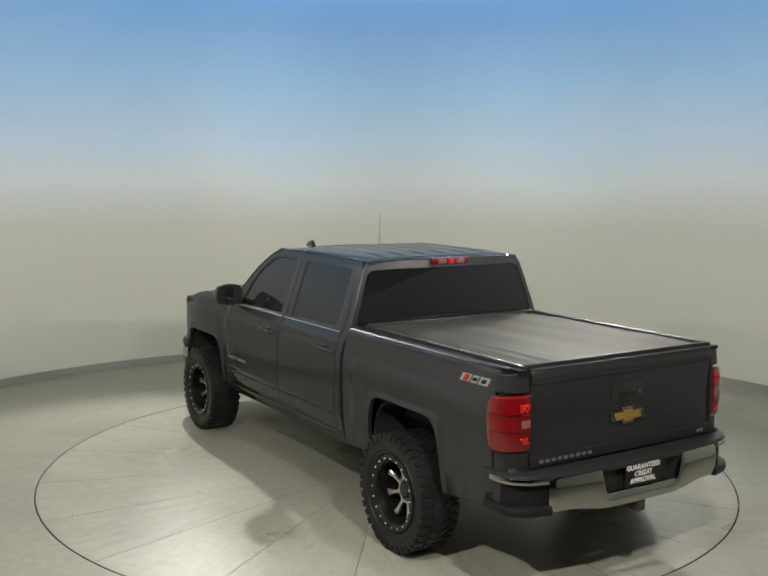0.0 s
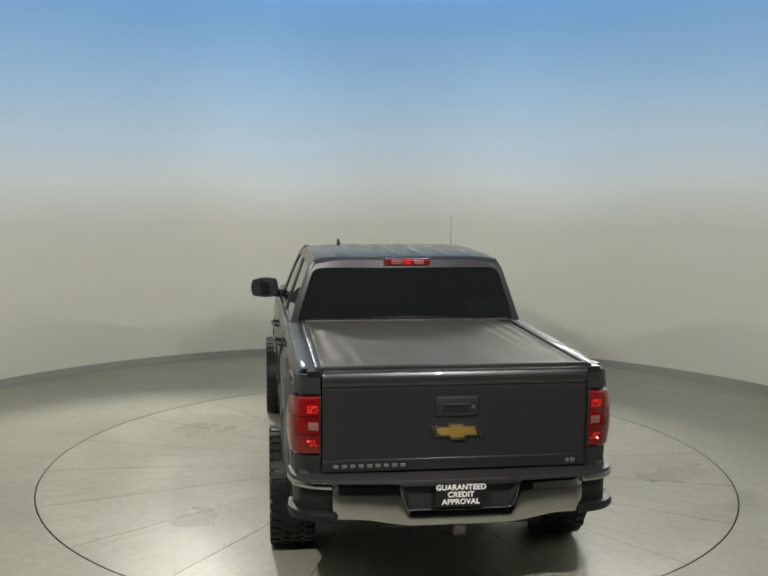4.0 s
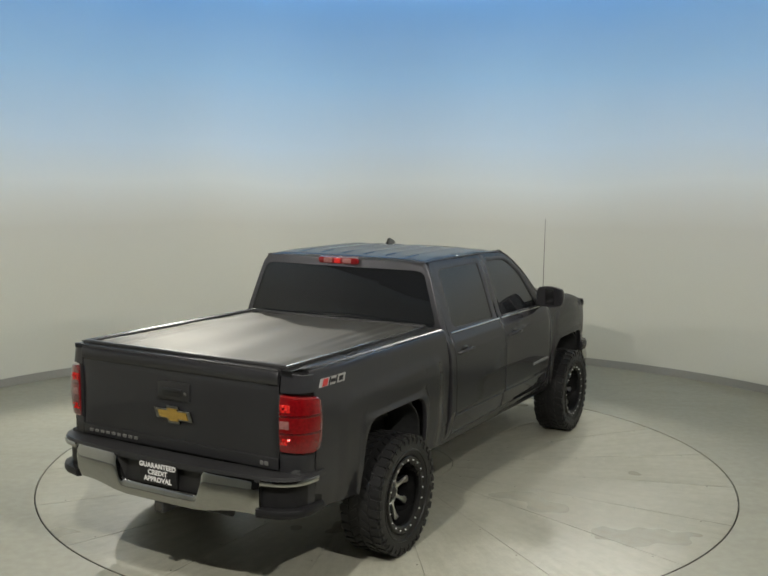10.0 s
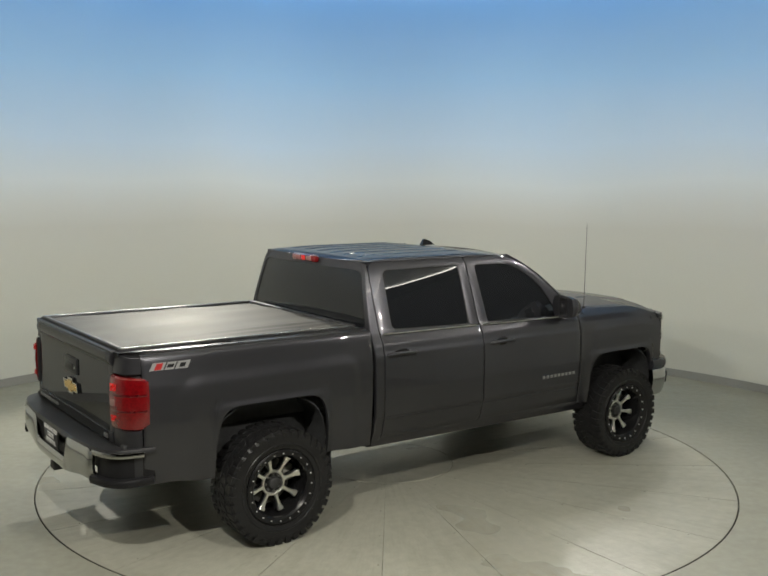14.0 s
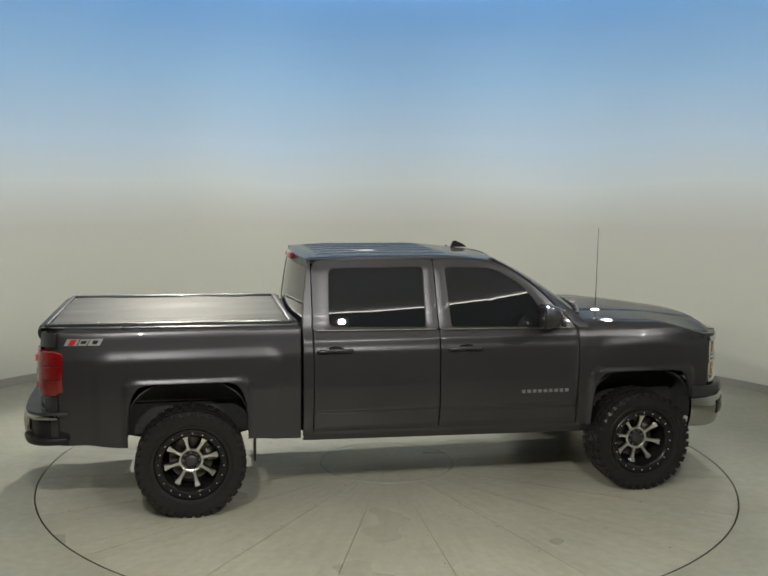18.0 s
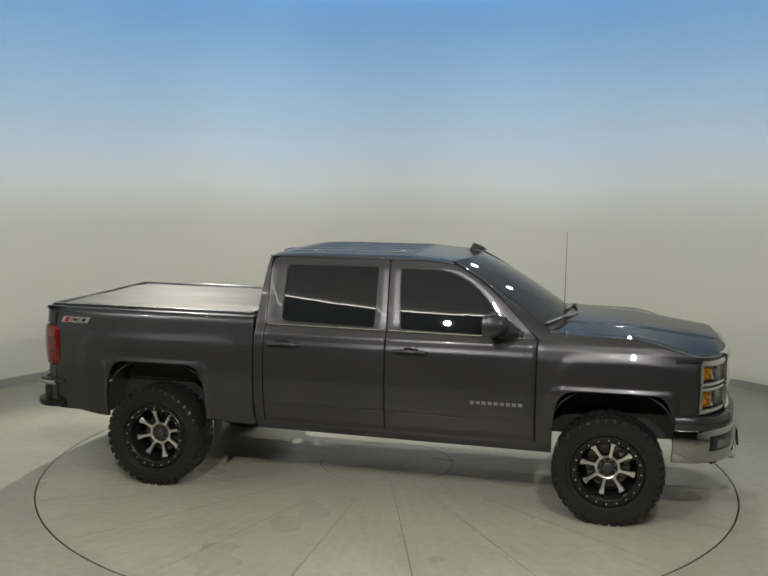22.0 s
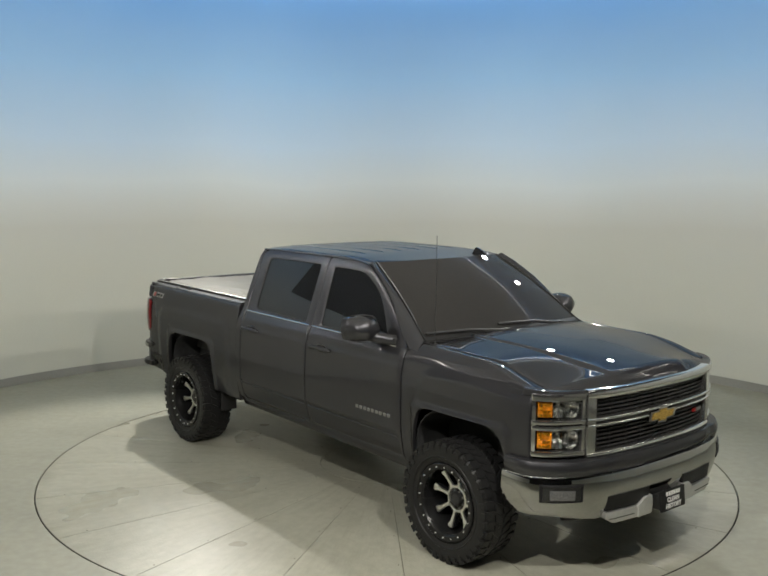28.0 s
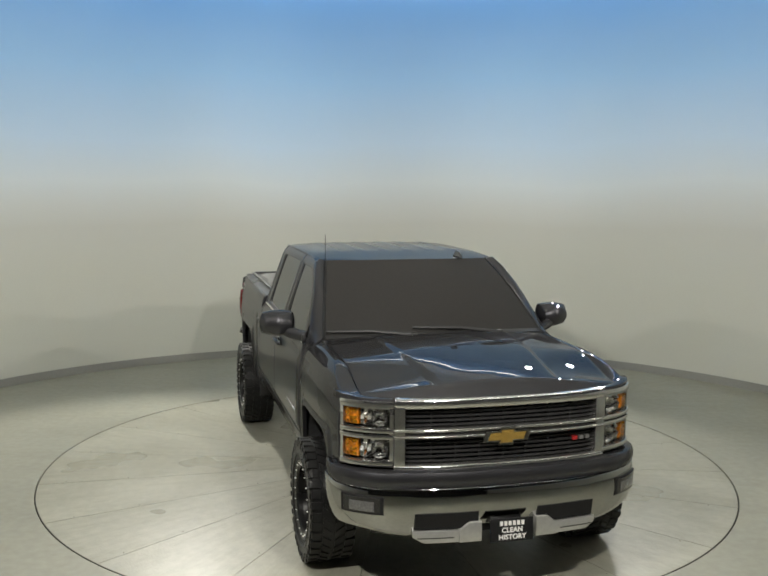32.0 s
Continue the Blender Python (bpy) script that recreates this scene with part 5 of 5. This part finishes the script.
    g.parent = truck
    e = NOSE.at_y(0.668)
    part("grille_back", face_panel(NOSE, -e, e, 0.845, 1.262, -0.075, 0.02, 30, 4), BLACK, g)
    for z0, z1, o in ((1.208, 1.268, 0.020), (1.066, 1.090, 0.024), (1.030, 1.052, 0.024), (0.834, 0.872, 0.022)):
        part("chrome_bar", face_panel(NOSE, -e, e, z0, z1, o - 0.006, 0.06, 40, 6, bulge=0.013), BRIGHT, g, "chrome grille bar")
    part("bar_infill", face_panel(NOSE, -e + 0.02, e - 0.02, 1.052, 1.066, 0.010, 0.04, 30, 2), BLACK, g)
    for s in (-1, 1):
        part("chrome_upright", face_panel(NOSE, s * (e - 0.062), s * e, 0.836, 1.266, 0.019, 0.06, 6, 8, bulge=0.004), BRIGHT, g, "chrome end of the grille")
    for z in (1.104, 1.130, 1.156, 1.182, 0.886, 0.913, 0.940, 0.967, 0.994, 1.018):
        part("slat", face_panel(NOSE, -e + 0.06, e - 0.06, z - 0.006, z + 0.006, -0.018, 0.035, 36, 2), BLACK, g)
    for k in range(-3, 4):
        y = k * 0.15
        q = NOSE.at_y(y)
        for z0, z1 in ((0.872, 1.030), (1.090, 1.208)):
            part("divider", face_panel(NOSE, q - 0.004, q + 0.004, z0, z1, -0.028, 0.03, 2, 2), BLACK, g)
    bow_badge(g, 2.832, 1.030, 1, 0.145)
    for k, m in enumerate((BADGE_RED, NAME, NAME)):
        q = NOSE.at_y(0.46 + 0.045 * k)
        part("grille_badge", face_panel(NOSE, q, q + 0.030, 0.960, 0.984, 0.000, 0.012, 2, 2), m, g)
    # front bumper
    b = tagged(new("front_bumper"), label="chrome front bumper under a body-coloured top cover")
    b.parent = truck
    L = FRONT_BUMPER.length
    part("top_cover", face_panel(FRONT_BUMPER, -L + 0.02, L - 0.02, lambda q: 0.742, lambda q: 0.838 - 0.0 * abs(q), lambda q: 0.042 + 0.018 * smooth(0.62, 0.72, abs(q)) - 0.03 * smooth(1.0, 1.2, abs(q)), 0.10, 90, 8, bulge=0.014), PAINT, b, "body-coloured bumper cover")
    low = lambda q: 0.452 + 0.040 * smooth(0.55, 0.95, abs(q)) + 0.058 * (1 - smooth(0.50, 0.60, abs(q)))
    part("chrome_bumper", face_panel(FRONT_BUMPER, -L, L, low, 0.744, lambda q: 0.040 - 0.025 * smooth(1.0, 1.2, abs(q)), 0.03, 90, 12, bulge=0.022, lean=0.10), CHROME, b, "chrome bumper bar")
    for s in (-1, 1):
        q0, q1 = s * FRONT_BUMPER.at_y(0.715), s * (FRONT_BUMPER.at_y(0.715) + 0.235)
        fog = part("fog_lamp", face_panel(FRONT_BUMPER, q0, q1, 0.588, 0.700, 0.0800, 0.03, 8, 6, lean=0.04), PLATE, b, "fog lamp in a black bezel")
        part("fog_recess", face_panel(FRONT_BUMPER, q0 + s * 0.016, q1 - s * 0.016, 0.597, 0.692, 0.0825, 0.01, 8, 4, lean=0.04), GLOSS_BLACK, fog)
        part("fog_lens", face_panel(FRONT_BUMPER, q0 + s * 0.05, q0 + s * 0.185, 0.605, 0.668, 0.0860, 0.01, 8, 4, bulge=0.003, lean=0.04), FOG, fog, "clear fog lamp lens")
        o0, o1 = s * FRONT_BUMPER.at_y(0.185), s * FRONT_BUMPER.at_y(0.555)
        part("air_intake", face_panel(FRONT_BUMPER, o0, o1, 0.500, lambda q: 0.602, 0.0640, 0.03, 14, 4, lean=0.12), PLATE, b, "black air intake")
        # silver skid pieces under the intakes
        part("skid_trim", face_panel(FRONT_BUMPER, s * FRONT_BUMPER.at_y(0.30), s * FRONT_BUMPER.at_y(0.565), lambda q: 0.420 + 0.04 * smooth(0.50, 0.58, abs(q)), 0.494, 0.074, 0.04, 12, 4, bulge=0.006), SILVER, b, "silver skid trim")
        part("skid_trim", face_panel(FRONT_BUMPER, s * FRONT_BUMPER.at_y(0.17), s * FRONT_BUMPER.at_y(0.305), lambda q: 0.420, lambda q: 0.496 + 0.045 * (1 - smooth(0.24, 0.31, abs(q))), 0.084, 0.05, 8, 4, bulge=0.006), SILVER, b, "silver skid trim")
        part("skid_groove", face_panel(FRONT_BUMPER, s * FRONT_BUMPER.at_y(0.33), s * FRONT_BUMPER.at_y(0.54), 0.450, 0.456, 0.0815, 0.006, 10, 2), BLACK, b)
    part("valance", face_panel(FRONT_BUMPER, -FRONT_BUMPER.at_y(0.80), FRONT_BUMPER.at_y(0.80), 0.445, 0.520, -0.010, 0.03, 30, 4), BLACK, b, "black lower valance")
    pl = part("front_plate", rbox(2.942, 0.004, 0.488, 0.014, 0.272, 0.138, 0.005, (0, -6, 0)), PLATE, b, "black plate with white lettering")
    part("plate_bracket", rbox(2.89, 0.0, 0.47, 0.07, 0.20, 0.10, 0.005), BLACK, b)
    tilt = pose(0, 0, 0, 0, -6, 0)
    for k, t in enumerate(("", "CLEAN", "HISTORY")):
        z = 0.041 - 0.041 * k
        m = Matrix.Translation((2.942, 0.004, 0.488)) @ tilt @ Matrix(((0, 0, 1, 0.0085), (1, 0, 0, 0.0), (0, 1, 0, z), (0, 0, 0, 1)))
        if t:
            words(t, 0.041, "lettering", WHITE, pl, m, 1.05)
        else:
            bm = join(*[rbox(0.0087, -0.0675 + 0.027 * i, z, 0.003, 0.019, 0.027, 0.001) for i in range(6)])
            bmesh.ops.transform(bm, matrix=Matrix.Translation((2.942, 0.004, 0.488)) @ tilt, verts=bm.verts)
            part("lettering_bars", bm, WHITE, pl)


def make_arch_liner(parent, s, c, top):
    outer, inner = [], []
    for k in range(19):
        a = math.pi * k / 18
        x, z = c - 0.455 * math.cos(a), max(0.56, 0.46 + (top - 0.46 + 0.025) * math.sin(a) ** 0.45)
        outer.append([(x, s * y, z) for y in (0.955, 0.80, 0.62)])
        inner.append([(x * 1.0, s * y, z + 0.012) for y in (0.955, 0.80, 0.62)])
    part("arch_liner", sheet(outer, inner), UNDER, parent, "black wheel-arch liner")


def make_underside(truck):
    part("floor_pan", rbox(0.25, 0, 0.66, 2.3, 1.70, 0.14, 0.02), UNDER, truck)
    part("bed_floor", rbox(-1.80, 0, 1.00, 1.75, 1.30, 0.06, 0.01), UNDER, truck)
    part("engine_bay", rbox(1.95, 0, 0.93, 1.15, 1.20, 0.60, 0.05), UNDER, truck)
    for s in (-1, 1):
        part("chassis_rail", rbox(-0.05, s * 0.42, 0.60, 5.2, 0.09, 0.16, 0.01), UNDER, truck)
        part("inner_bed_wall", rbox(-1.78, s * 0.69, 0.96, 1.72, 0.025, 0.30, 0.01), LINER, truck, "grey inner wing metal")
        part("wheelhouse_wall", rbox(-1.73, s * 0.655, 0.80, 1.0, 0.012, 0.50, 0.004), UNDER, truck)
        part("wheelhouse_wall", rbox(1.94, s * 0.635, 0.80, 1.0, 0.012, 0.44, 0.004), UNDER, truck)
        part("rear_shock", tube([(-1.60, s * 0.56, 0.36), (-1.55, s * 0.50, 0.92)], 0.03, 10), LINER, truck)
        part("leaf_spring", tube([(-2.35, s * 0.56, 0.58), (-1.72, s * 0.57, 0.44), (-1.10, s * 0.56, 0.58)], 0.028, 8), UNDER, truck)
        part("front_strut", tube([(1.92, s * 0.58, 0.42), (1.90, s * 0.52, 0.98)], 0.055, 12), UNDER, truck)
        part("control_arm", tube([(1.90, s * 0.30, 0.44), (1.92, s * 0.74, 0.33)], 0.035, 8), UNDER, truck)
        part("mud_flap", rbox(-1.235, s * 0.87, 0.47, 0.014, 0.16, 0.20, 0.006), BLACK, truck, "black mud flap")
    part("rear_axle", tube([(AXLE_R, -0.8, AXLE_Z), (AXLE_R, -0.2, AXLE_Z), (AXLE_R, 0, AXLE_Z), (AXLE_R, 0.2, AXLE_Z), (AXLE_R, 0.8, AXLE_Z)], [0.045, 0.05, 0.14, 0.05, 0.045], 14), UNDER, truck)
    part("front_axle", tube([(AXLE_F, -0.8, AXLE_Z), (AXLE_F, 0.8, AXLE_Z)], 0.04, 10), UNDER, truck)
    part("exhaust", tube([(0.6, -0.30, 0.52), (-1.2, -0.34, 0.50), (-1.95, -0.50, 0.60), (-2.25, -0.62, 0.62)], 0.036, 10), LINER, truck)


def build_truck():
    truck = tagged(new("pickup_truck"), label="lifted dark grey crew-cab pickup truck with mud tyres", category="pickup truck")
    make_cab(truck)
    make_bed(truck)
    make_front(truck)
    make_underside(truck)
    for s in (-1, 1):
        make_arch_liner(truck, s, AXLE_R - 0.015, 1.0)
    wheel = make_wheel(truck)
    yw = 0.942
    wheel.matrix_basis = pose(AXLE_F, -yw, AXLE_Z + 0.006)
    copy_thing(wheel, pose(AXLE_R, -yw, AXLE_Z + 0.006, 0, 21, 0))
    copy_thing(wheel, pose(AXLE_F, yw, AXLE_Z + 0.006, 0, 0, 180))
    copy_thing(wheel, pose(AXLE_R, yw, AXLE_Z + 0.006, 0, 15, 180))
    return truck


build_room()
turntable = build_turntable()
truck = build_truck()


def motions():
    """The turntable and the truck on it turn together."""
    walk(turntable, [(t, pose(0, 0, 0, 0, 0, a)) for t, a in TURN])
    walk(truck, [(t, pose(0, 0, 0, 0, 0, a) @ pose(0, -0.030, 0)) for t, a in TURN])


motions()
